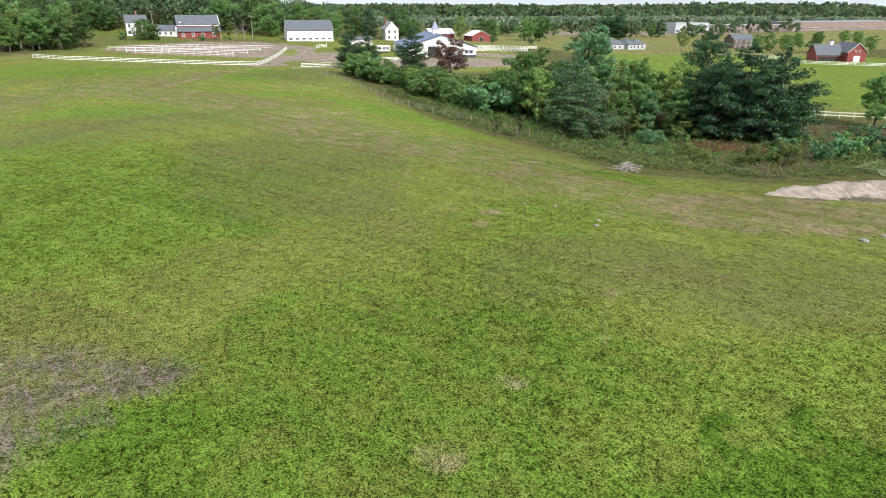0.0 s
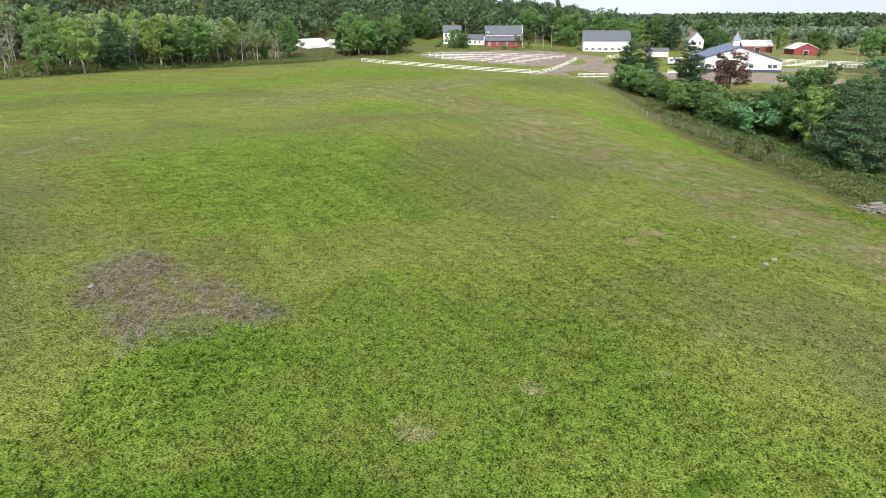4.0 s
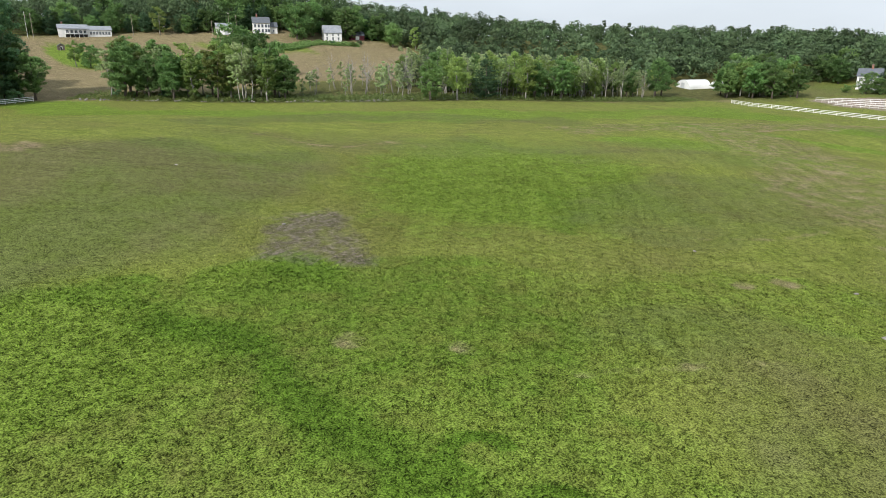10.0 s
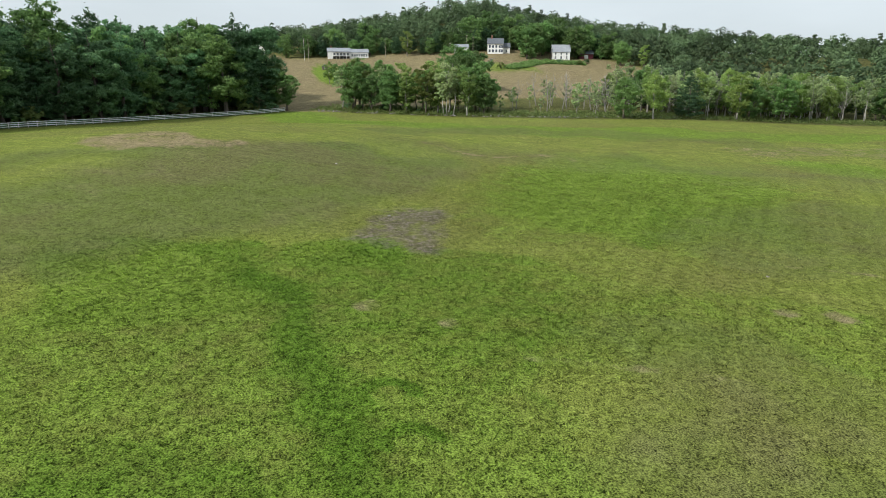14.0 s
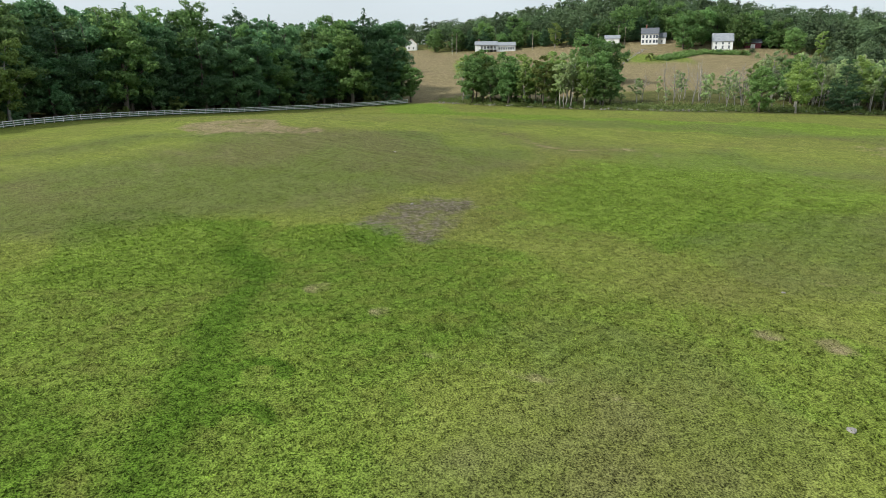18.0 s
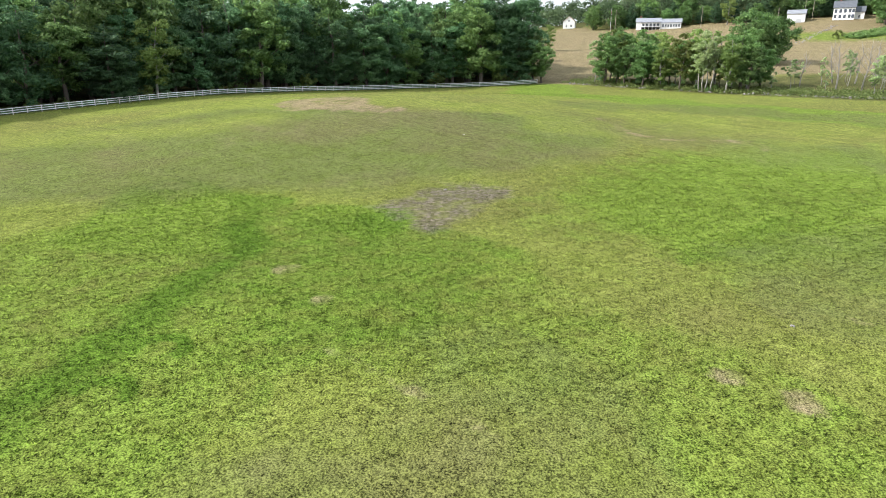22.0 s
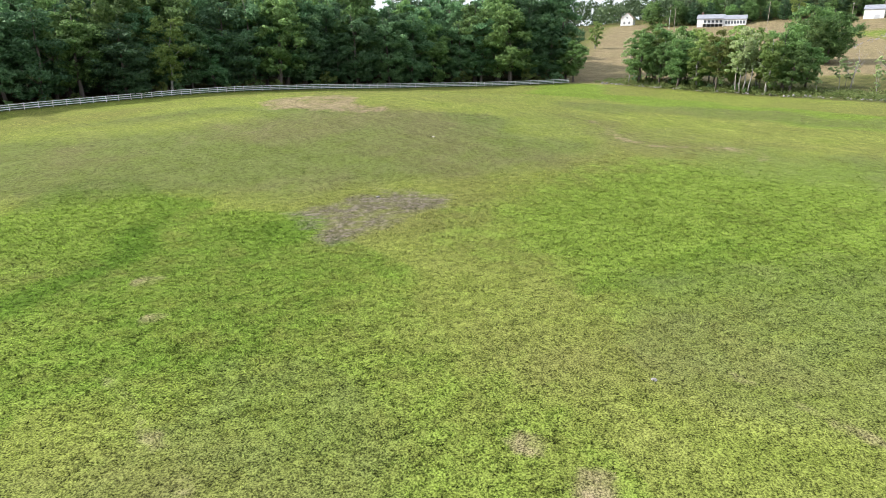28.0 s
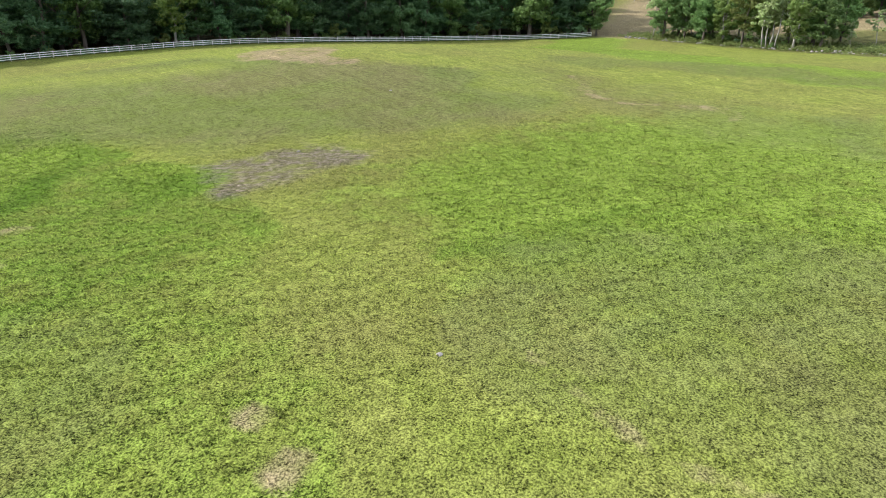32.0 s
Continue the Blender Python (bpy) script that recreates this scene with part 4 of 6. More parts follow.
for key, x, y, h, n in (("oak", -116, 103, 13, 2), ("pale", -114, 112, 14, 0), ("spruce", -117, 127, 14, 0), ("pale", -117, 146, 15, 1), ("oak", -114, 161, 16, 1), ("oak", -117, 151, 14, 2),
                          ("aspen", -122, 97, 9, 1), ("bare", -134, 124, 15, 0), ("bare", -130, 106, 13, 1), ("pale", -125, 120, 11, 2)):
    plant(key, x, y, h, n)
for x, y in scatter(10, 4, lambda g: along([(-135, 75), (-125, 92), (-122, 118)], g, -4, -30), 9):
    plant("bare", x, y, plant_rng.uniform(10, 15))
for x, y in scatter(16, 5, lambda g: along([(-108, 218), (-100, 245), (-82, 262)], g, -3, -16), 10):
    clear(x, y) and plant(plant_rng.choice(["oak", "pale", "oak"]), x, y, plant_rng.uniform(11, 17))

# copse by the brook
plant("pine", 18, 187, 12, 0), plant("pine", 23, 183, 11, 1), plant("pine", 33, 163, 13.5, 2)
plant("red", 41.5, 152, 12, 0, 1.15)
plant("tall", 64, 114, 21, 1, 1.1), plant("blue_pine", 50, 87, 12, 0, 1.15), plant("blue_pine", 53, 99, 14.5, 1)
plant("pine", 84.5, 100, 21, 0, 0.9), plant("pine", 81, 82, 19, 2, 1.1), plant("pine", 86, 79, 18, 1, 1.1), plant("pine", 77, 84, 17, 0)
plant("pale", 69, 100, 15.5, 2), plant("oak", 64, 95, 12, 1), plant("oak", 46, 110, 14, 0), plant("oak", 51, 114, 15, 3), plant("oak", 57, 104, 13, 2)
plant("oak", 43, 122, 7.5, 1), plant("oak", 37, 131, 6, 2), plant("oak", 29, 141, 5.5, 0), plant("oak", 33, 137, 5, 3), plant("oak", 47, 128, 8, 3), plant("oak", 50, 106, 11, 0), plant("oak", 58, 118, 12, 1), plant("oak", 60, 92, 9, 3), plant("oak", 72, 90, 10, 0), plant("oak", 112, 81, 12, 1), plant("pale", 46, 100, 12, 1)
plant("tall", 69, 122, 19, 3), plant("oak", 74, 106, 12, 3), plant("cedar", 30.8, 82, 4.0, 0, 0.9), plant("cedar", 34.9, 81.3, 4.8, 1, 0.9), plant("cedar", 50.5, 72.9, 5.6, 0, 1.0)
for x, y in scatter(22, 6.0, lambda g: along([(48, 116), (54, 102), (63, 88), (96, 78)], g, -2, -24), 12):
    plant(plant_rng.choice(["oak", "pale", "pine", "tall", "oak", "aspen", "blue_pine"]), x, y, plant_rng.uniform(9, 15))
HEDGE = [(15, 160), (21, 143), (25, 133), (30, 124), (36, 114), (44, 107)]
for x, y in scatter(46, 2.3, lambda g: along(HEDGE, g, 2.5, -8), 13):
    plant(plant_rng.choice(["oak", "oak", "far_oak", "bush", "pale"]), x, y, plant_rng.uniform(3.5, 7.0), None, 1.35)
BROOK = [(22, 140), (38, 112), (42, 92), (48, 74), (62, 62), (90, 60)]
for x, y in scatter(80, 2.6, lambda g: along(BROOK, g, -7, -28), 11):
    math.hypot(x - 70, y - 74) > 8 and plant("bush", x, y, plant_rng.uniform(1.0, 4.2), None, 1.15)
for x, y, h, n in ((66, 60, 3.2, 2), (70, 58, 3.8, 2), (72, 62, 2.8, 0), (62, 58, 2.4, 2), (79, 60, 4.2, 1), (84, 62, 4.6, 1), (88, 64, 4.4, 0), (90, 58, 3.4, 1), (76, 66, 3.0, 2), (58, 62, 2.4, 2), (54, 66, 2.2, 0), (95, 66, 5.2, 1), (60, 68, 2.6, 2)):
    plant("bush", x, y, h, n, 1.0)

# trees about the farm
for x, y, key, h in ((-82, 330, "far_oak", 13), (-57, 306, "far_oak", 7), (-24, 312, "yellow", 9), (-18, 312, "bare", 11), (-6, 330, "far_oak", 18), (30, 335, "pale", 15),
                     (38, 338, "far_oak", 17), (46, 335, "spruce", 17), (68, 330, "far_oak", 13), (64, 345, "far_oak", 17), (106, 368, "pale", 15), (132, 397, "far_oak", 14), (138, 401, "far_oak", 13), (160, 397, "far_oak", 16),
                     (172, 401, "far_oak", 17), (172, 478, "far_oak", 10), (241, 436, "pine", 23), (248, 430, "pine", 20), (262, 450, "far_oak", 14), (218, 306, "pale", 13), (256, 335, "far_oak", 10),
                     (270, 308, "far_oak", 9), (281, 311, "far_oak", 10), (290, 309, "far_oak", 9), (300, 318, "far_oak", 9), (328, 341, "far_oak", 9), (339, 337, "far_oak", 9), (387, 363, "far_oak", 9), (337, 294, "far_oak", 9), (308, 369, "far_oak", 7), (294, 461, "far_oak", 11),
                     (352, 350, "far_oak", 9), (365, 330, "far_oak", 10), (262, 290, "bush", 5), (300, 300, "bush", 5), (278, 296, "bush", 4), (312, 322, "bush", 5), (145, 350, "bush", 4), (122, 352, "bush", 4), (185, 372, "bush", 5),
                     (-106, 262, "oak", 13), (-100, 268, "pale", 15), (-95, 266, "pale", 14), (-91, 273, "far_oak", 15), (-87, 270, "pale", 13), (-83, 279, "pale", 16), (-79, 276, "oak", 14), (-103, 275, "far_oak", 19), (-97, 281, "oak", 19), (-89, 284, "far_oak", 18),
                     (-62, 305, "far_oak", 10), (-70, 306, "bush", 4), (-59, 310, "spruce", 9), (-36, 304, "bush", 3), (-30, 307, "yellow", 8), (-22, 306, "bare", 9), (24, 318, "far_oak", 14), (18, 332, "far_oak", 16),
                     (-90, 330, "far_oak", 14), (-84, 345, "far_oak", 16), (-100, 318, "pale", 12), (10, 345, "far_oak", 17), (-30, 350, "far_oak", 18), (-12, 352, "far_oak", 19)):
    plant(key, x, y, h)

# trees about the houses on the hill
for x, y, key, h in ((-334, 178, "far_oak", 23), (-338, 184, "far_oak", 22), (-330, 210, "far_oak", 20), (-334, 218, "far_oak", 22), (-380, 112, "pale", 17),
                     (-376, 156, "far_oak", 24), (-380, 172, "far_oak", 25), (-374, 186, "far_oak", 24), (-344, 194, "far_oak", 23), (-350, 206, "far_oak", 24), (-326, 232, "far_oak", 18),
                     (-408, 70, "far_oak", 19), (-410, 92, "far_oak", 21), (-300, 145, "bush", 4), (-310, 208, "bush", 3), (-306, 200, "bush", 3), (-312, 190, "bush", 3), (-260, 40, "pale", 11), (-255, 44, "far_oak", 10), (-405, 35, "far_oak", 16),
                     (-216, 86, "far_oak", 19), (-210, 92, "far_oak", 17), (-222, 94, "far_oak", 18), (-206, 84, "far_oak", 15), (-300, 225, "far_oak", 15), (-290, 235, "pale", 14)):
    plant(key, x, y, h)


for x, y in scatter(46, 5.0, lambda g: along([(-404, 46), (-400, 70), (-396, 100), (-376, 132), (-372, 156), (-368, 180), (-340, 208), (-326, 230)], g, -9, 2), 14):
    plant(plant_rng.choice(["far_oak", "far_oak", "spruce", "pine"]), x, y, plant_rng.uniform(8, 17))


# ---- far woods ----
def far_woods(name, places, tall, clumps, per, size, material, label, seed, broad=1.0, pines=0.15):
    """Joined crowns of woods too far off to count: rounded hardwoods of many clumps, and pines standing out of them."""
    g = np.random.default_rng(seed)
    xs, ys = np.array([p[0] for p in places]), np.array([p[1] for p in places])
    n, c = len(xs), clumps
    pine = g.uniform(0, 1, n) < pines
    h = tall * g.uniform(0.72, 1.12, n) * np.where(pine, 1.08, 1.0)
    w = broad * (0.5 * h + 0.5 * tall) * g.uniform(0.55, 0.85, n) * np.where(pine, 0.9, 1.0)
    way = g.normal(0, 1, (n, c, 3)) + (0, 0, 0.35)
    way /= np.linalg.norm(way, axis=2, keepdims=True)
    k = g.uniform(0.62, 1.0, (n, c))
    flat = way[..., :2] / (np.linalg.norm(way[..., :2], axis=2, keepdims=True) + 1e-6)
    up = (np.arange(c)[None, :] + g.uniform(0, 1, (n, c))) / c
    hard = np.concatenate([way[..., :2] * (k * 0.5 * w[:, None])[..., None], ((0.50 + 0.40 * way[..., 2] * k) * h[:, None])[..., None]], 2)
    conif = np.concatenate([flat * (0.42 * w[:, None] * (1 - up ** 1.6) * k)[..., None], ((0.10 + 0.87 * up) * h[:, None])[..., None]], 2)
    mid = np.where(pine[:, None, None], conif, hard)
    r = (w[:, None] * g.uniform(0.15, 0.25, (n, c)) * np.where(pine[:, None], 0.85 - 0.35 * up, 1.0))
    u = g.normal(0, 1, (n, c, per, 3)) + (0, 0, 0.3)
    u /= np.linalg.norm(u, axis=3, keepdims=True)
    reach = r[..., None, None] * np.stack([np.ones(n), np.ones(n), np.where(pine, 0.45, 0.75)], -1)[:, None, None, :]
    base = np.stack([xs, ys, land(xs, ys)], -1)[:, None, None, :]
    p = (base + mid[:, :, None, :] + u * reach * g.uniform(0.75, 1.1, (n, c, per, 1))).reshape(-1, 3)
    u = u.reshape(-1, 3)
    count = len(p)
    nrm = u + 0.5 * g.normal(0, 1, (count, 3))
    a = np.cross(nrm, g.normal(0, 1, (count, 3)))
    a /= np.linalg.norm(a, axis=1, keepdims=True)
    b = np.cross(nrm / np.linalg.norm(nrm, axis=1, keepdims=True), a)
    s = size * g.uniform(0.6, 1.35, (count, 1))
    v = np.stack([p - a * s * 0.9 + b * s * 0.8, p - a * s * 0.9 - b * s * 0.8, p + a * s * 1.1], 1).reshape(-1, 3)
    soft = u + 0.22 * g.normal(0, 1, (count, 3)) + (0, 0, 0.1)
    soft /= np.linalg.norm(soft, axis=1, keepdims=True)
    me = raw_mesh(name, v, np.arange(len(v)).reshape(-1, 3), material, np.repeat(soft, 3, 0))
    shade = np.where(pine, 0.5, 1.0) * g.uniform(0, 1, n)
    each = me.attributes.new("tree", "FLOAT", "POINT")
    each.data.foreach_set("value", np.repeat(shade, c * per * 3).astype(np.float32))
    tagged(new(name, me), label, "woods", kind="stuff")


def in_ring(ring):
    xs, ys = [p[0] for p in ring], [p[1] for p in ring]

    def draw(g):
        while True:
            x, y = g.uniform(min(xs), max(xs)), g.uniform(min(ys), max(ys))
            if inside(np.array([x]), np.array([y]), ring, 0.01)[0] > 0.5:
                return x, y
    return draw


far_woods("mid_woods", [p for p in scatter(230, 6.5, in_ring(MID_WOODS), 31, 12) if clear(*p)], 11, 15, 38, 0.40, FAR_LEAF, "mixed green hardwoods rising behind the thin woods", 32)
BARN_WOODS = [(-168, 270), (-148, 302), (-118, 314), (-80, 334), (-20, 346), (30, 356), (30, 400), (-110, 430), (-210, 350)]
HOUSE_WOODS = [(-345, 228), (-372, 200), (-374, 130), (-406, 105), (-408, 36), (-440, 36), (-462, 200), (-410, 300), (-290, 310), (-270, 258)]
far_woods("farm_woods", scatter(230, 7.5, in_ring(BARN_WOODS), 33, 12), 15, 15, 38, 0.46, FAR_LEAF, "leafy green woods rising behind the farm", 34, 1.05, 0.1)
far_woods("house_woods", scatter(230, 8.5, in_ring(HOUSE_WOODS), 35, 12), 19, 16, 40, 0.48, FAR_LEAF, "tall dark woods close behind the hill houses", 36)
far_woods("ridge_woods", scatter(850, 9, in_ring(RIDGE), 21, 10), 15, 14, 30, 0.58, FAR_LEAF, "dark green woods covering the ridge behind the farms", 22, 1.05, 0.06)
far_woods("hill_woods", scatter(700, 9.5, in_ring(WEST_RIDGE), 23, 10), 18, 12, 22, 0.66, FAR_LEAF, "dark mixed woods on the hill behind the houses", 24, 1.05, 0.1)
FLAT = [(60, 500), (300, 620), (760, 640), (1000, 760), (600, 900), (100, 850), (-120, 700)]
# leaf colour of these woods carries a painted distance haze
far_woods("marsh_woods", scatter(1500, 9, in_ring(FLAT), 25, 8), 9, 7, 9, 1.25, HAZY_MARSH_LEAF, "pale green swamp woods far off, distance haze greyed into their leaves", 26, 1.2, 0.05)
FAR_BELT = [(-260, 900), (100, 860), (600, 910), (1050, 800), (1500, 950), (1300, 1450), (500, 1350), (-100, 1450)]
far_woods("belt_woods", scatter(900, 19, in_ring(FAR_BELT), 41, 6), 16, 8, 11, 2.0, FAR_LEAF, "dark green woods beyond the swamp", 42, 1.5)
FAR_HILLS = [(-700, 1600), (-100, 1460), (600, 1420), (1400, 1460), (1900, 1200), (2900, 2600), (0, 3600), (-1500, 2600)]
far_woods("horizon_woods", scatter(1300, 30, in_ring(FAR_HILLS), 27, 6), 20, 8, 9, 3.0, FAR_LEAF, "dark green wooded hills along the horizon", 28, 1.8)
NEAR_FLAT = [(180, 400), (420, 470), (640, 600), (420, 640), (120, 560)]
far_woods("hedge_woods", scatter(120, 9, in_ring(NEAR_FLAT), 29, 8), 12, 12, 22, 0.7, FAR_LEAF, "dark green trees beyond the farm buildings", 30)


# ---- fences ----
def fringe(line, deep):
    """Places thinning out away from a line's left side, with an uneven rim."""
    def draw(g):
        o = -deep * g.random() ** 1.3 + g.gauss(0, 1.6)
        return along(line, g, o, o)
    return draw



def fence(name, line, gap, tall, rails, material, label, group="", thick=0.06, rail_high=0.14, span=1):
    """Posts along a broken line with rails between them."""
    ob = thing(name, Matrix(), label, "fence", group)
    post_me = Shape().box(-0.05, -0.05, -0.5, 0.05, 0.05, tall + 0.08, 0.012).mesh("post", material)
    rail_me = Shape().box(0, -thick / 2, -rail_high / 2, 1, thick / 2, rail_high / 2).mesh("rail", material)
    stops = []
    for a, b in zip(line, line[1:]):
        n = max(1, round(math.dist(a, b) / gap))
        stops += [(a[0] + (b[0] - a[0]) * i / n, a[1] + (b[1] - a[1]) * i / n) for i in range(n)]
    stops.append(line[-1])
    spots = [Vector((x, y, float(land(x, y)))) for x, y in stops]
    for p in spots:
        part("post", post_me, ob, "", Matrix.Translation(p))
    for i in range(0, len(spots) - 1, span):
        p, q = spots[i], spots[min(i + span, len(spots) - 1)]
        d = q - p
        turn = Matrix.Rotation(math.atan2(d.y, d.x), 4, "Z") @ Matrix.Rotation(-math.atan2(d.z, math.hypot(d.x, d.y)), 4, "Y")
        for k in range(rails):
            z = tall * (k + 1) / rails - rail_high * 0.5
            part("rail", rail_me, ob, "", Matrix.Translation(p + Vector((0, 0, z))) @ turn @ Matrix.Diagonal((d.length, 1, 1, 1)))
    return ob


fence("pasture_fence", WEST_FENCE, 2.6, 1.35, 3, FENCE_PAINT, "white three-rail board fence along the woods", span=2, rail_high=0.13)
fence("arena_fence", [(-83, 225), (-71, 216), (-46, 210), (-19, 206), (-11, 204), (-2, 250), (0.5, 264)], 2.5, 1.4, 3, FENCE_PAINT, "white three-rail fence round the riding paddocks", "paddock fences")
for k in range(4):
    t = k / 3
    fence("paddock_fence", [(-56 - 13 * t, 252 + 17 * t), (-38 - t, 249 + 29 * t), (-20 + 15 * t, 244 + 27 * t)], 3.2, 1.2, 2, FENCE_PAINT,
          "white rail fence dividing the bare paddocks", "paddock fences", span=2, rail_high=0.1)
fence("lane_fence", [(-6, 206), (4, 232), (13, 266)], 3.0, 1.3, 3, GREY_WOOD, "weathered grey rail fence beside the farm lane")
fence("yard_fence", [(3, 189), (15, 195), (28, 211)], 2.6, 1.4, 3, FENCE_PAINT, "white rail fence beside the farmyard", "yard fences")
fence("yard_fence", [(33, 214), (40, 214)], 2.6, 1.3, 3, FENCE_PAINT, "short white rail fence by the barn door", "yard fences")
fence("yard_fence", [(13, 268), (18, 274)], 2.5, 1.5, 3, FENCE_PAINT, "short white gate fence at the lane's end", "yard fences")
fence("roadside_fence", [(82, 131), (95, 115), (108.6, 98), (118, 88), (140, 66), (170, 40)], 3.0, 1.3, 2, FENCE_PAINT, "white two-rail fence beside the road", span=1, rail_high=0.22)
fence("meadow_fence", [(196, 224), (212, 200), (230, 188), (262, 172)], 3.0, 1.4, 3, FENCE_PAINT, "white rail fence in front of the red barn", "meadow fences")
fence("meadow_fence", [(196, 224), (206, 240), (228, 236)], 3.0, 1.4, 3, FENCE_PAINT, "white rail fence beside the red barn's shed", "meadow fences")
fence("wire_fence", [(6, 158), (14, 132), (19, 112), (31, 97), (38, 84)], 3.2, 1.3, 4, GREY_WOOD, "old grey post and wire fence along the brook", thick=0.02, rail_high=0.03)


fence("yard_fence", [(80, 258), (101, 264), (112, 272)], 3.0, 1.4, 3, FENCE_PAINT, "white rail fence round the yard beside the stable", "yard fences")
fence("yard_fence", [(82, 284), (104, 290), (128, 300)], 3.0, 1.4, 3, FENCE_PAINT, "white rail fence behind the stable yard", "yard fences")


# ---- stones ----
def stone_me(seed, flat=0.7):
    g = random.Random(seed)
    s = Shape()
    n = 7
    for z, r in ((-0.45, 0.7), (-0.1, 1.0), (0.25, 0.85), (0.45, 0.45)):
        for i in range(n):
            t = 2 * math.pi * i / n
            k = r * g.uniform(0.38, 0.56)
            s.v.append((k * math.cos(t), k * math.sin(t), z * flat))
    for r in range(3):
        for i in range(n):
            s.f.append((r * n + i, r * n + (i + 1) % n, (r + 1) * n + (i + 1) % n, (r + 1) * n + i))
    s.f += [tuple(3 * n + i for i in range(n)), tuple(reversed(range(n)))]
    return s.mesh("stone", STONE)


STONES = [stone_me(200 + i) for i in range(6)]


def stone_wall(line, count, wide, seed, label):
    g = random.Random(seed)
    ob = thing("stone_wall", Matrix(), label, "wall", "old stone walls")
    for i in range(count):
        x, y = along(line, g, -wide, wide)
        k = g.uniform(0.35, 0.85)
        part("stone", g.choice(STONES), ob, "", Matrix.Translation((x, y, float(land(x, y)) + 0.04 + g.choice((0, 0, 0.25)))) @ Euler((g.uniform(-0.3, 0.3), g.uniform(-0.3, 0.3), g.uniform(0, 6))).to_matrix().to_4x4() @ Matrix.Scale(k, 4))


stone_wall([(-176, 20), (-160, 40), (-138, 66)], 55, 0.8, 61, "low tumbled fieldstone wall under the grove")
stone_wall([(-138, 66), (-120, 88), (-117, 112), (-119, 140)], 140, 0.9, 62, "low tumbled fieldstone wall along the field edge")
stone_wall([(-342, 158), (-300, 130), (-262, 108)], 120, 1.4, 63, "grey fieldstone wall across the hill meadow")
stone_wall([(0, 187), (8, 186), (16, 192)], 60, 0.9, 64, "grey stone retaining wall below the yard fence")
for x, y, k in ((46.5, 21.5, 0.9), (49, 20, 0.7), (50, 22.5, 0.6), (21.5, 35.9, 0.5), (23.8, 30.7, 0.5), (18.5, 36.9, 0.4), (-25.4, 8.3, 0.45), (4.4, 36.8, 0.35), (-50.7, 6.4, 0.4), (22.8, 29.2, 0.5)):
    st = tagged(new("rock", random.Random(int(x * 10)).choice(STONES)), "small pale rock lying in the grass", "rock", "rocks in the pasture")
    st.matrix_basis = pose(x, y, float(land(x, y)) + 0.08 * k, 5, 8, x * 31) @ Matrix.Diagonal((k * 1.2, k, k * 0.6, 1))

# brush pile and sand heap by the brook
pile = thing("brush_pile", pose(41, 55.2, float(land(41, 55.2))), "heap of dry grey branches beside the brook", "brush pile")
g = random.Random(71)
for i in range(44):
    a, r, z = g.uniform(0, 6.28), g.uniform(0, 1.5), g.uniform(0.1, 1.4)
    ln, t = g.uniform(1.0, 2.6), g.uniform(0, 6.28)
    p = Vector((r * math.cos(a) * 1.3, r * math.sin(a), z * (1 - r / 2.2)))
    d = Vector((math.cos(t), math.sin(t), g.uniform(-0.15, 0.35))) * ln
    s = Shape().tube([p - d * 0.5, p + Vector((0, 0, 0.08)), p + d * 0.5], [0.06, 0.05, 0.015], 5)
    s.tube([p, p + d * 0.3 + Vector((0.25, -0.2, 0.2))], [0.03, 0.01], 4)
    part("branch", s.mesh("branch", DEAD_WOOD), pile)
SAND = surface("sand", (0.20, 0.165, 0.135), (0.40, 0.34, 0.285), 0.5, 0.95, 0.8, 4)
hx, hy = np.meshgrid(np.linspace(-16, 16, 129), np.linspace(-5.5, 5.5, 45), indexing="ij")
rim = 1 + 0.22 * np.sin(hx * 0.7 + 1) + 0.14 * np.sin(hx * 1.9 + hy) + 0.10 * np.sin(hx * 4.3)
heap = 0.9 * np.clip(1 - (hx / 15) ** 2 - (hy / (3.6 * rim)) ** 2, 0, 1) ** 0.7 * (1 + 0.30 * np.sin(hx * 1.3) * np.cos(hy * 1.9 + hx * 0.4) + 0.22 * np.sin(hx * 3.7 + hy * 2.1) * np.sin(hy * 3.3 + 1)) - 0.12
sx, sy = 66 + hx, 41.5 + hy + 0.10 * hx
si = np.arange(hx.size).reshape(hx.shape)
sand_me = raw_mesh("sand_bank", np.stack([sx, sy, land(sx, sy) + heap], -1).reshape(-1, 3), np.stack([si[:-1, :-1], si[1:, :-1], si[1:, 1:], si[:-1, 1:]], -1).reshape(-1, 4), SAND)
sand_me.shade_smooth()
tagged(new("sand_bank", sand_me), "low bank of pale sand and earth beside the brook", "sand bank")


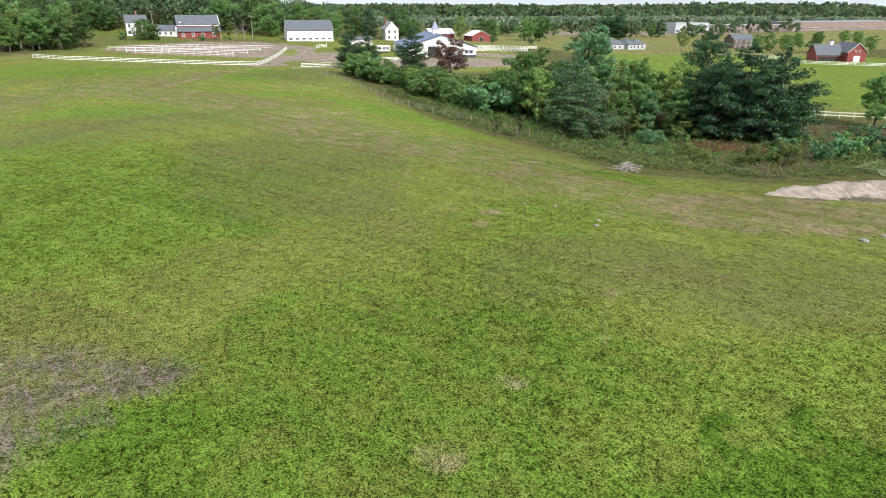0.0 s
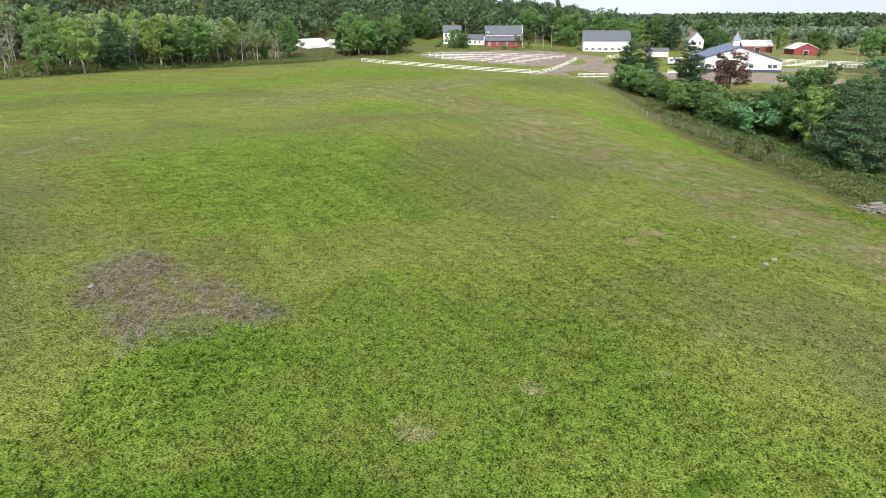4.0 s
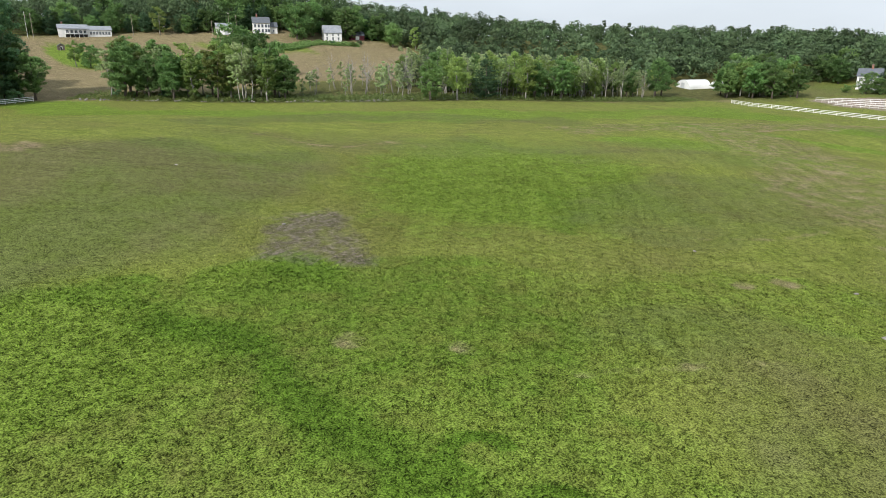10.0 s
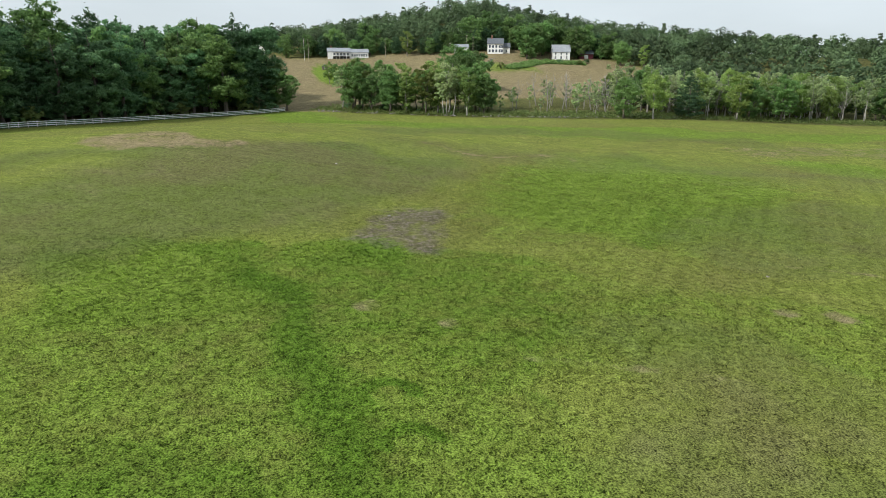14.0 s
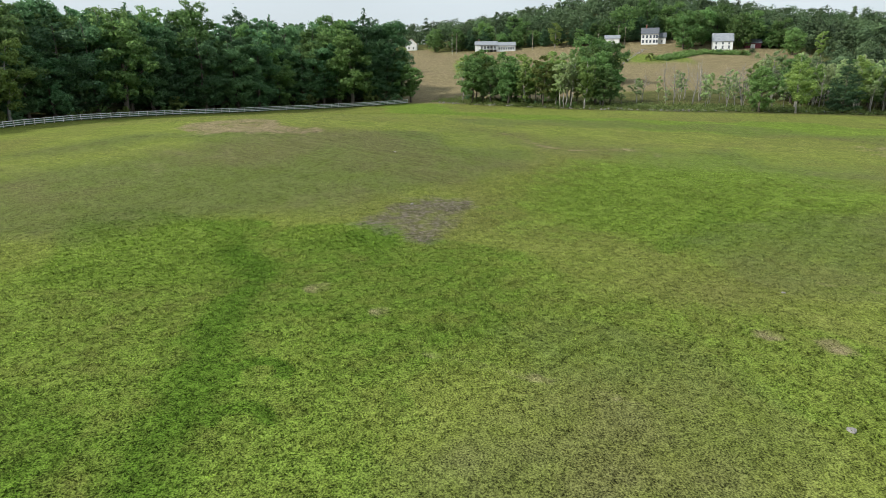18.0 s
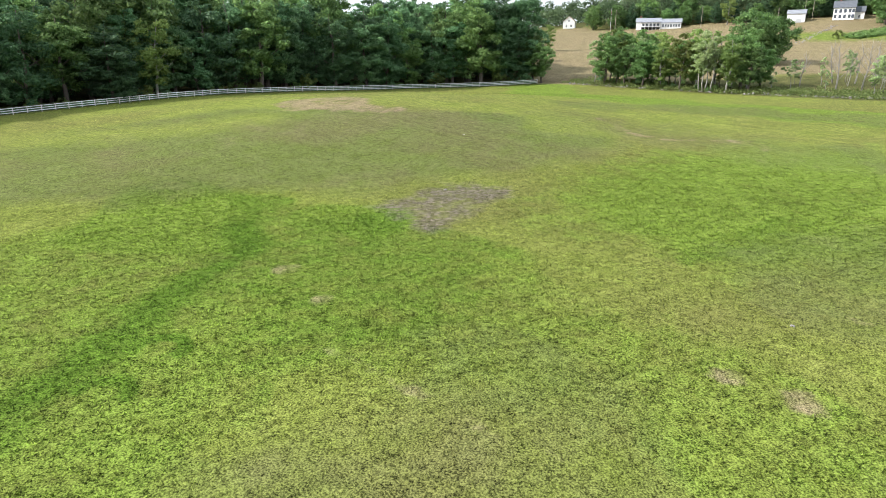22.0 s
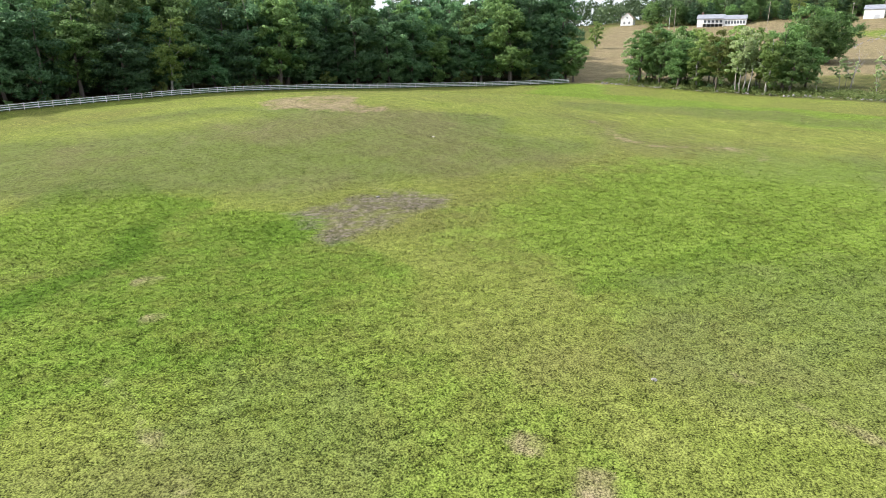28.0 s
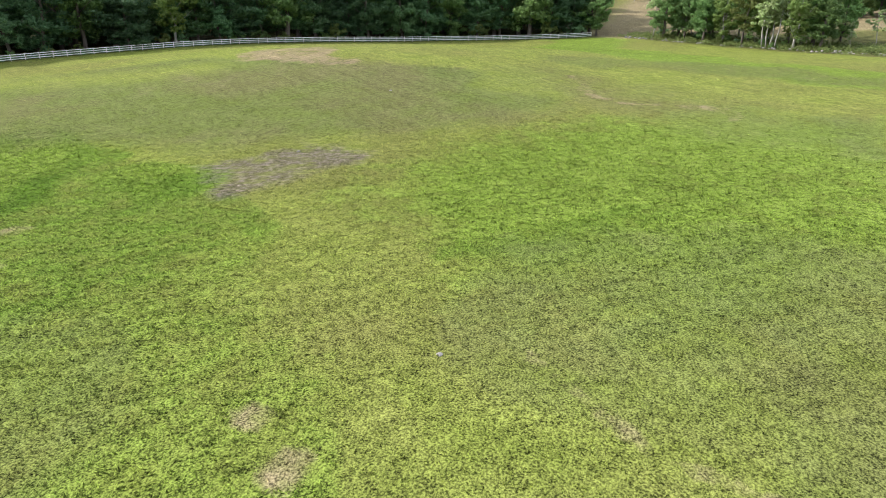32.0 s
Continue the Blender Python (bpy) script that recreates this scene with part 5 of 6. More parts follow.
def weeds(name, count, place, seed, tall, wide, material, label):
    """Tall weeds and reeds, too many to count."""
    r, q = np.random.default_rng(seed), random.Random(seed)
    xy = np.array([place(q) for _ in range(count)])
    x, y = xy[:, 0], xy[:, 1]
    n = count * 9
    x, y = np.repeat(x, 9) + r.normal(0, 0.35, n), np.repeat(y, 9) + r.normal(0, 0.35, n)
    high = np.repeat(tall * r.uniform(0.35, 1.25, count), 9)
    p = np.stack([x, y, land(x, y) + high * r.uniform(0.05, 1, n)], -1)
    a, up = r.normal(0, 1, (n, 3)) * (1, 1, 0.8), r.normal(0, 0.45, (n, 3)) + (0, 0, 1)
    a /= np.linalg.norm(a, axis=1, keepdims=True)
    up /= np.linalg.norm(up, axis=1, keepdims=True)
    b = np.cross(a, up)
    s = wide * r.uniform(0.6, 1.4, (n, 1))
    v = np.stack([p - a * s + b * s * 0.7, p - a * s - b * s * 0.7, p + a * s * 1.3], 1).reshape(-1, 3)
    tagged(new(name, raw_mesh(name, v, np.arange(len(v)).reshape(-1, 3), material, np.repeat(up, 3, 0))), label, "weeds", kind="stuff")


BROOK_SIDE = [(20, 132), (26, 104), (38, 80), (43, 60), (60, 52), (100, 52)]
weeds("brook_weeds", 6500, fringe(BROOK_SIDE, 25), 81, 0.8, 0.16, REED, "tall green weeds and reeds along the brook")
weeds("brook_dead_grass", 3800, fringe(BROOK_SIDE, 14), 87, 0.7, 0.12, CEDAR, "olive-brown rough grass along the brook")
weeds("brook_straw", 2600, fringe([(60, 51), (70, 54), (84, 66), (100, 72)], 12), 88, 0.8, 0.12, STRAW, "dry straw-coloured grass along the brook")
weeds("far_bank_straw", 2200, lambda g: along([(74, 108), (88, 92), (104, 82), (118, 74)], g, -4, 5), 89, 0.6, 0.14, STRAW, "dry tan grass on the bank below the roadside fence")
weeds("brook_scrub", 2200, fringe([(28, 132), (34, 106), (46, 84), (54, 68), (70, 62), (100, 60)], 22), 86, 0.9, 0.2, LEAF_OAK, "dark tangled undergrowth along the brook")
weeds("rusty_weeds", 1500, lambda g: (72 + g.gauss(0, 3.0), 75 + g.gauss(0, 3.2)), 82, 0.9, 0.14, RUST, "rusty brown dead weeds under the pines")
weeds("edge_weeds", 5000, fringe([(-178, 20), (-160, 40), (-138, 66), (-118, 90), (-115, 115), (-116, 145), (-108, 185), (-96, 225)], 14), 83, 1.0, 0.22, REED, "rough green weeds along the far field edge")
weeds("wood_edge_weeds", 3500, lambda g: along(WEST_FENCE, g, 0.6, 6), 84, 0.9, 0.22, LEAF_DEEP, "dark undergrowth behind the white fence")
weeds("hill_scrub", 1400, lambda g: along([(-308, 205), (-318, 180), (-300, 150)], g, -5, 5), 85, 1.6, 0.4, LEAF_OAK, "scrub along the top of the hill meadow")


# ---- buildings ----
def facade(a, b, lift=0.0):
    """A pose whose x axis runs along the front from a to b, at the land's height."""
    z = min(float(land(*a)), float(land(*b)))
    return pose((a[0] + b[0]) / 2, (a[1] + b[1]) / 2, z + lift, 0, 0, math.degrees(math.atan2(b[1] - a[1], b[0] - a[0])))


def window(ob, x, y, z, w, h, frame_mat=WHITE_PAINT, turn=0.0, name="window"):
    """A framed window set into a wall that faces -y, turned about z."""
    f = 0.12
    s = Shape().box(-w / 2 - f, -0.06, -f, w / 2 + f, 0.05, h + f, 0.02)
    ob2 = part(name, s.mesh("window_frame", frame_mat), ob, "", pose(x, y, z, 0, 0, turn))
    part("pane", Shape().box(-w / 2, -0.075, 0, -0.025, 0, h).mesh("pane", PANE), ob2)
    part("pane", Shape().box(0.025, -0.075, 0, w / 2, 0, h).mesh("pane", PANE), ob2)
    return ob2


def door(ob, x, y, z, w, h, material, turn=0.0, name="door"):
    s = Shape().box(-w / 2, -0.08, 0, w / 2, 0.06, h, 0.02)
    d = part(name, s.mesh("door", material), ob, "", pose(x, y, z, 0, 0, turn))
    t = Shape().box(-w / 2 - 0.12, -0.05, 0, w / 2 + 0.12, 0.04, h + 0.12)
    part("door_frame", t.mesh("door_frame", WHITE_PAINT), d)
    return d


def gabled(ob, x0, x1, y0, y1, eave, ridge, wall, roof, along_x=True, over=0.4, base=-0.6, trim=WHITE_PAINT):
    """Walls and a gable roof over a rectangle; the ridge runs along x or along y."""
    s = Shape()
    if along_x:
        ym = (y0 + y1) / 2
        ring = [(y0, base), (y1, base), (y1, eave), (ym, ridge), (y0, eave)]
        k = Shape().prism(ring, x0, x1)
        s.v, s.f = [(y, x, z) for x, y, z in k.v], [tuple(reversed(f)) for f in k.f]
        half, lo, hi = (y1 - y0) / 2, y0, y1
    else:
        xm = (x0 + x1) / 2
        s.prism([(x0, base), (x1, base), (x1, eave), (xm, ridge), (x0, eave)], y0, y1)
        half, lo, hi = (x1 - x0) / 2, x0, x1
    part("wall", s.mesh("wall", wall), ob)
    slope = (ridge - eave) / half
    t, mid = 0.22, (lo + hi) / 2
    for sign in (-1, 1):
        e = mid + sign * (half + over)
        ring = [(mid, ridge + 0.03), (e, ridge + 0.03 - slope * (half + over)), (e, ridge + 0.03 + t - slope * (half + over)), (mid, ridge + 0.03 + t)]
        k = Shape().prism(ring, (x0 if along_x else y0) - over, (x1 if along_x else y1) + over)
        if along_x:
            k.v = [(y, x, z) for x, y, z in k.v]
        part("roof", k.mesh("roof", roof), ob)
    return slope


def chimney(ob, x, y, z0, z1, w=0.8):
    c = part("chimney", Shape().box(x - w / 2, y - w / 2, z0, x + w / 2, y + w / 2, z1, 0.03).mesh("chimney", CHIMNEY), ob, "red brick chimney")
    part("chimney_cap", Shape().box(x - w / 2 - 0.08, y - w / 2 - 0.08, z1 + 0.004, x + w / 2 + 0.08, y + w / 2 + 0.08, z1 + 0.16).mesh("cap", STONE), c)


# white farmhouse and its shed
h = thing("farmhouse", facade((-70.5, 318), (-61.5, 320)), "white two-storey farmhouse with a slate roof", "house")
gabled(h, -4.6, 4.6, 0, 8, 6.2, 9.2, WHITE_PAINT, SLATE)
for x in (-3.2, -0.2, 1.0, 3.2):
    for z in (1.0, 3.9):
        window(h, x, 0, z, 0.9, 1.5)
door(h, -1.7, 0, 0.1, 1.0, 2.1, BLUE_PAINT)
chimney(h, 0.5, 4, 8.6, 11)
h = thing("farm_ell", facade((-59, 320), (-46, 320)), "white low ell joined to the farmhouse", "house")
gabled(h, -6, 3.2, 0.5, 7, 3.0, 5.2, WHITE_PAINT, SLATE)
gabled(h, 3.3, 8.2, -1, 8, 4.6, 7.6, WHITE_PAINT, SLATE, False)
for x in (-4, -1.5, 1):
    window(h, x, 0.5, 1.0, 0.9, 1.3)
window(h, 5.7, -1, 1.2, 0.9, 1.4), window(h, 5.7, -1, 4.0, 0.8, 1.2)

# red barn with a lean-to
h = thing("red_barn", facade((-48, 314), (-28, 318)), "red wooden barn with a grey roof and lean-to", "barn")
gabled(h, -9.4, 9.4, 4, 15, 6.3, 10.2, RED_BOARD, SLATE)
s = Shape().box(-9.4, -0.6, -0.6, 9.4, 3.99, 3.2)
part("lean_to", s.mesh("lean_to", RED_BOARD), h)
k = Shape().prism([(-1.2, 3.1), (3.98, 5.0), (3.98, 5.25), (-1.2, 3.35)], -9.8, 9.8)
k.v = [(y, x, z) for x, y, z in k.v]
part("lean_to_roof", k.mesh("lean_to_roof", SLATE), h)
part("eave_board", Shape().box(-9.4, 3.85, 5.6, 9.4, 3.97, 6.15).mesh("eave_board", WHITE_PAINT), h)
for x in (-7.5, -3.2, 1.2, 6.2):
    window(h, x, -0.6, 1.1, 1.0, 1.5)
part("corner_board", Shape().box(9.3, -0.65, -0.3, 9.46, -0.45, 3.1).mesh("corner_board", WHITE_PAINT), h)
gable_trim = Shape().tube([(9.85, 3.5, 6.2), (9.85, 9.5, 10.5)], [0.16, 0.16], 4).tube([(9.85, 15.5, 6.2), (9.85, 9.5, 10.5)], [0.16, 0.16], 4)
part("gable_trim", gable_trim.mesh("gable_trim", WHITE_PAINT), h, "white trim board")

# long white barn
h = thing("white_barn", facade((2.2, 306), (24.2, 308)), "long white barn with a grey slate roof", "barn")
gabled(h, -11.1, 11.1, 0, 12, 5.4, 9.6, WHITE_PAINT, SLATE, over=0.4)
for i in range(7):
    window(h, -9.4 + 3.1 * i, 0, 1.0, 1.5, 0.8)

# white stable with the blue roof
h = thing("stable", facade((44.3, 227.6), (72, 226.2)), "white metal stable with a dark blue roof", "barn")
gabled(h, -14, 14, 0, 34, 4.0, 8.4, WHITE_PAINT, BLUE_ROOF, False, 0.6)
part("plinth", Shape().box(-14.05, -0.06, -0.5, -5.4, 0, 0.9).box(-0.6, -0.06, -0.5, 14.05, 0, 0.9).mesh("plinth", BLUE_PAINT), h, "dark blue base band")
# flat dark slab on the wall, painting the shade of an open entrance
part("doorway", Shape().box(-5.3, -0.03, -0.4, -0.7, 0.1, 4.2).mesh("doorway", SHADE_BLACK), h, "dark panel painting the shade inside the open entrance")
door(h, -6.4, -0.09, 0, 2.0, 4.2, WHITE_PAINT, 0, "sliding_door")
for x in (-12.2, -10.4, 4.2, 10.2, 11.9):
    window(h, x, 0, 1.6, 1.1, 1.0, BLUE_PAINT)
cup = part("cupola", Shape().box(-1.1, 12, 7.6, 1.1, 14.2, 10.2, 0.03).mesh("cupola", WHITE_PAINT), h, "white roof cupola")
part("cupola_roof", mesh_of("cupola_roof", [(-1.4, 11.7, 10.21), (1.4, 11.7, 10.21), (1.4, 14.5, 10.21), (-1.4, 14.5, 10.21), (0, 13.1, 13.4)], [(3, 2, 1, 0), (0, 1, 4), (1, 2, 4), (2, 3, 4), (3, 0, 4)], BLUE_ROOF), cup)

# small house and church-like cottage behind
h = thing("cottage", facade((53, 330), (62, 331)), "white gabled cottage with a red chimney", "house")
gabled(h, -3.6, 3.6, 0, 8, 6.0, 9.8, WHITE_PAINT, SLATE_PALE, False)
for x in (-1.7, 1.7):
    for z in (1.0, 3.8):
        window(h, x, 0, z, 0.9, 1.5)
chimney(h, -1.8, 6, 7.5, 11.5)
h = thing("tool_shed", facade((30, 284), (40, 285)), "low white shed with a flat dark roof", "shed")
gabled(h, -5, 5, 0, 6, 2.6, 3.6, WHITE_PAINT, SLATE)
door(h, 0, 0, 0, 2.4, 2.1, WHITE_PAINT)
for a, b, label in (((88, 372), (104, 374), "long red shed with a white metal roof"), ((113, 366), (126, 370), "red gabled shed with a white roof")):
    h = thing("red_shed", facade(a, b), label, "shed", "red sheds")
    w = math.dist(a, b) / 2
    gabled(h, -w, w, 0, 9, 3.6, 6.4, RED_BOARD, TARP, w > 7)
    # door slab in the same near-black as the painted openings
    door(h, 0, 0, 0, 2.6, 2.8, SHADE_BLACK)

# hoop tents
for (a, b), label in ((((-131, 276), (-120, 282)), "white fabric hoop barn"), (((-118, 283), (-109, 286)), "smaller white fabric hoop barn")):
    h = thing("hoop_barn", facade(a, b) @ pose(0, 0, 0, 0, 0, 38), label, "hoop barn", "white hoop barns")
    w = math.dist(a, b) / 2
    ring = [(5.0 * math.cos(math.pi * i / 14), 4.6 * math.sin(math.pi * i / 14) ** 0.8 - 0.2) for i in range(15)]
    k = Shape().prism([(y + 4, z) for y, z in ring], -w, w)
    k.v = [(y, x, z) for x, y, z in k.v]
    part("cover", k.mesh("cover", TARP), h)
    part("end_door", Shape().box(-w - 0.06, 2.6, -0.2, -w - 0.004, 5.4, 3.0).mesh("end_door", GREY_SIDING), h)

# grey house, brown house, red barn across the road
h = thing("grey_house", facade((172, 312), (203, 318)), "grey ranch house with hipped grey roofs", "house")
for x0, x1, y0, y1, e, r in ((-15.5, 2, 2, 14, 3.0, 6.6), (2.02, 8, -1, 12, 3.0, 6.0), (8.02, 15.5, 0, 11, 3.0, 5.8)):
    part("wall", Shape().box(x0, y0, -0.5, x1, y1, e).mesh("wall", GREY_SIDING), h)
    m, q = (y1 - y0) / 2, min((y1 - y0) / 2, (x1 - x0) / 2 - 0.3)
    o = 0.5
    part("roof", mesh_of("hip_roof", [(x0 - o, y0 - o, e), (x1 + o, y0 - o, e), (x1 + o, y1 + o, e), (x0 - o, y1 + o, e), (x0 + q, (y0 + y1) / 2, r), (x1 - q, (y0 + y1) / 2, r)],
                         [(0, 1, 5, 4), (1, 2, 5), (2, 3, 4, 5), (3, 0, 4), (3, 2, 1, 0)], SLATE), h)
for x, y in ((-13, 2), (-9, 2), (-5, 2), (-1.5, 2), (4, -1), (6.3, -1), (10, 0), (13, 0)):
    window(h, x, y, 0.9, 1.2, 1.4)
door(h, -7, 2, 0, 1.0, 2.1, BLUE_PAINT)
h = thing("brown_house", facade((264, 322), (279, 322)), "dark brown two-storey house", "house")
gabled(h, -7, 7, 0, 9, 5.2, 8.0, BROWN_SIDING, SLATE)
for x in (-5, -2, 2, 5):
    for z in (0.9, 3.3):
        window(h, x, 0, z, 1.0, 1.3)
h = thing("red_gambrel_barn", facade((229, 222), (252, 216)) @ Matrix.Scale(0.82, 4), "red barn with white trim and a shingled roof", "barn")
gabled(h, 2, 12, -3, 14, 5.0, 9.6, RED_BOARD, SLATE, False)
gabled(h, -12, 1.98, 2, 12, 3.4, 8.6, RED_BOARD, SLATE)
part("barn_door", Shape().box(5.3, -3.1, -0.3, 8.7, -3, 3.2).mesh("barn_door", WHITE_PAINT), h, "white double barn door")
for x in (6.0, 8.0):
    window(h, x, -3, 5.2, 0.8, 1.0)
part("gable_trim", Shape().tube([(1.5, -3.45, 4.8), (7, -3.45, 9.9)], [0.14, 0.14], 4).tube([(12.5, -3.45, 4.8), (7, -3.45, 9.9)], [0.14, 0.14], 4).mesh("gable_trim", WHITE_PAINT), h, "white trim board")
# the bays are no real hollows: their shade is a near-black slab
part("porch_opening", Shape().box(-11, 1.95, 0, 0.5, 2, 2.4).mesh("porch_opening", SHADE_BLACK), h, "dark panel painting the shade inside the shed bays")
cup = part("cupola", Shape().box(-3.4, 6, 8.2, -1.8, 7.6, 10.4, 0.03).mesh("cupola", WHITE_PAINT), h, "white roof cupola")
part("cupola_roof", mesh_of("cupola_roof", [(-3.7, 5.7, 10.41), (-1.5, 5.7, 10.41), (-1.5, 7.9, 10.41), (-3.7, 7.9, 10.41), (-2.6, 6.8, 11.6)], [(3, 2, 1, 0), (0, 1, 4), (1, 2, 4), (2, 3, 4), (3, 0, 4)], SLATE), cup)

# long brick school and a low office far off
for a, b, tall, deep, mat, label in (((345, 505), (380, 506), 9, 20, GREY_SIDING, "pale block of a distant school"), ((381, 506), (480, 520), 6.5, 30, BRICK_WALL, "long red-brick distant school"),
                                     ((481, 520), (640, 545), 8.5, 30, BRICK_WALL, "long red-brick distant school wing")):
    h = thing("school_block", facade(a, b), label, "school", "school buildings")
    w = math.dist(a, b) / 2
    part("wall", Shape().box(-w, 0, -0.5, w, deep, tall).mesh("wall", mat), h)
    part("parapet", Shape().box(-w - 0.2, -0.2, tall + 0.004, w + 0.2, deep + 0.2, tall + 0.5).mesh("parapet", SLATE_PALE), h)
    for i in range(int(w / 2.4)):
        window(h, -w + 2.4 + 4.8 * i, 0, 1.6, 2.6, 1.8)
h = thing("office_building", facade((262, 640), (290, 645)), "low white and blue building far across the flats", "building")
gabled(h, -14, 14, 0, 10, 3.4, 5.4, WHITE_PAINT, BLUE_ROOF)
for i in range(7):
    window(h, -11 + 3.6 * i, 0, 1.0, 1.6, 1.2)

# houses on the hill
h = thing("ranch_house", facade((-392, 61), (-388, 87), -0.5), "long white house with a raised porch", "house")
gabled(h, -13.4, 1.4, 0, 9, 5.4, 7.6, WHITE_PAINT, SLATE_PALE)
gabled(h, 1.42, 13.4, -1, 9, 4.8, 7.0, WHITE_PAINT, SLATE_PALE)
# shade below the porch deck, put in as a near-black slab
part("porch_opening", Shape().box(-10, -0.05, 0.3, 1, 0, 2.3).mesh("porch_opening", SHADE_BLACK), h, "dark panel painting the shade under the lower porch")
deck = part("porch_deck", Shape().box(-10.4, -2.6, 2.35, 1.2, -0.06, 2.55).mesh("porch_deck", WHITE_PAINT), h)
for i in range(6):
    part("porch_post", Shape().box(-10.3 + 2.25 * i, -2.5, -0.5, -10.1 + 2.25 * i, -2.3, 4.9).mesh("porch_post", WHITE_PAINT), deck)
part("porch_roof", Shape().box(-10.6, -2.8, 4.95, 1.3, -0.06, 5.15).mesh("porch_roof", SLATE_PALE), deck)
for i in range(5):
    window(h, -9 + 2.2 * i, 0, 3.0, 1.2, 1.4)
for i in range(7):
    window(h, 2.8 + 1.55 * i, -1, 2.2, 1.05, 1.6)
chimney(h, -11, 5, 6.5, 9)
h = thing("white_house", facade((-360, 162), (-356, 173)), "white two-storey house with a dark roof", "house")
gabled(h, -5.8, 4.4, 0, 8, 6.6, 10, WHITE_PAINT, SLATE)
gabled(h, 4.42, 9, 2, 8, 4.4, 7, WHITE_PAINT, SLATE)
for x in (-4.6, -2.4, -0.2, 2.0, 3.6):
    for z in (1.2, 4.0):
        window(h, x, 0, z, 0.95, 1.5, BLUE_PAINT)
window(h, 6.7, 2, 1.2, 0.9, 1.4)
chimney(h, -3, 4, 9, 12)
h = thing("hill_cottage", facade((-327, 192.5), (-323, 203)), "white cottage with a pale grey roof", "house")
gabled(h, -5.5, 5.5, 0, 8, 5.4, 9.6, WHITE_PAINT, SLATE_PALE)
for x in (-3.6, 0, 3.4):
    window(h, x, 0, 1.0, 1.0, 1.7)
    window(h, x, 0, 3.5, 0.9, 1.2)
h = thing("white_garage", facade((-364, 140), (-361, 148.5)), "plain white outbuilding with a shed roof", "garage")
gabled(h, -4.5, 4.5, 0, 8, 5.0, 7.0, WHITE_PAINT, SLATE_PALE)
door(h, 1.5, 0, 0, 2.4, 2.2, GREY_SIDING)
h = thing("maroon_barn", facade((-330, 214), (-327, 222)), "small maroon barn among the trees", "barn")
gabled(h, -4.5, 4.5, 0, 7, 3.2, 5.6, MAROON, SLATE)
door(h, 0, 0, 0, 2.2, 2.4, WHITE_PAINT)
h = thing("yellow_house", facade((-428, 15), (-427, 23)), "cream gabled house with a tan roof", "house")
gabled(h, -4, 4, 0, 9, 4.6, 8.0, WHITE_PAINT, surface("tan_roof", (0.30, 0.22, 0.16), (0.42, 0.32, 0.24), 1, 0.8), False)
window(h, -1.6, 0, 1.1, 0.9, 1.4), window(h, 1.6, 0, 1.1, 0.9, 1.4), window(h, 0, 0, 4.6, 0.8, 1.1)
h = thing("garden_hut", facade((-330, 47.5), (-329.8, 50.5)), "small dark wooden hut on the hill meadow", "hut")
gabled(h, -1.5, 1.5, 0, 2.4, 2.0, 3.0, BROWN_SIDING, SLATE, False, 0.2)
# hut door takes the near-black of the painted openings
door(h, 0, 0, 0, 0.9, 1.7, SHADE_BLACK)


# ---- poles, trailers ----
def pole(x, y, tall, cross, label):
    h = thing("utility_pole", pose(x, y, float(land(x, y))), label, "pole", "utility poles")
    part("shaft", Shape().tube([(0, 0, -1), (0, 0, tall)], [0.17, 0.11], 8).mesh("shaft", POLE_WOOD), h)
    if cross:
        part("crossarm", Shape().box(-1.1, -0.06, tall - 0.8, 1.1, 0.06, tall - 0.65).mesh("crossarm", POLE_WOOD), h)
        for k in (-0.9, 0.0, 0.9):
            part("insulator", Shape().tube([(k, 0, tall - 0.64), (k, 0, tall - 0.4)], [0.06, 0.04], 6).mesh("insulator", WHITE_PAINT), h)


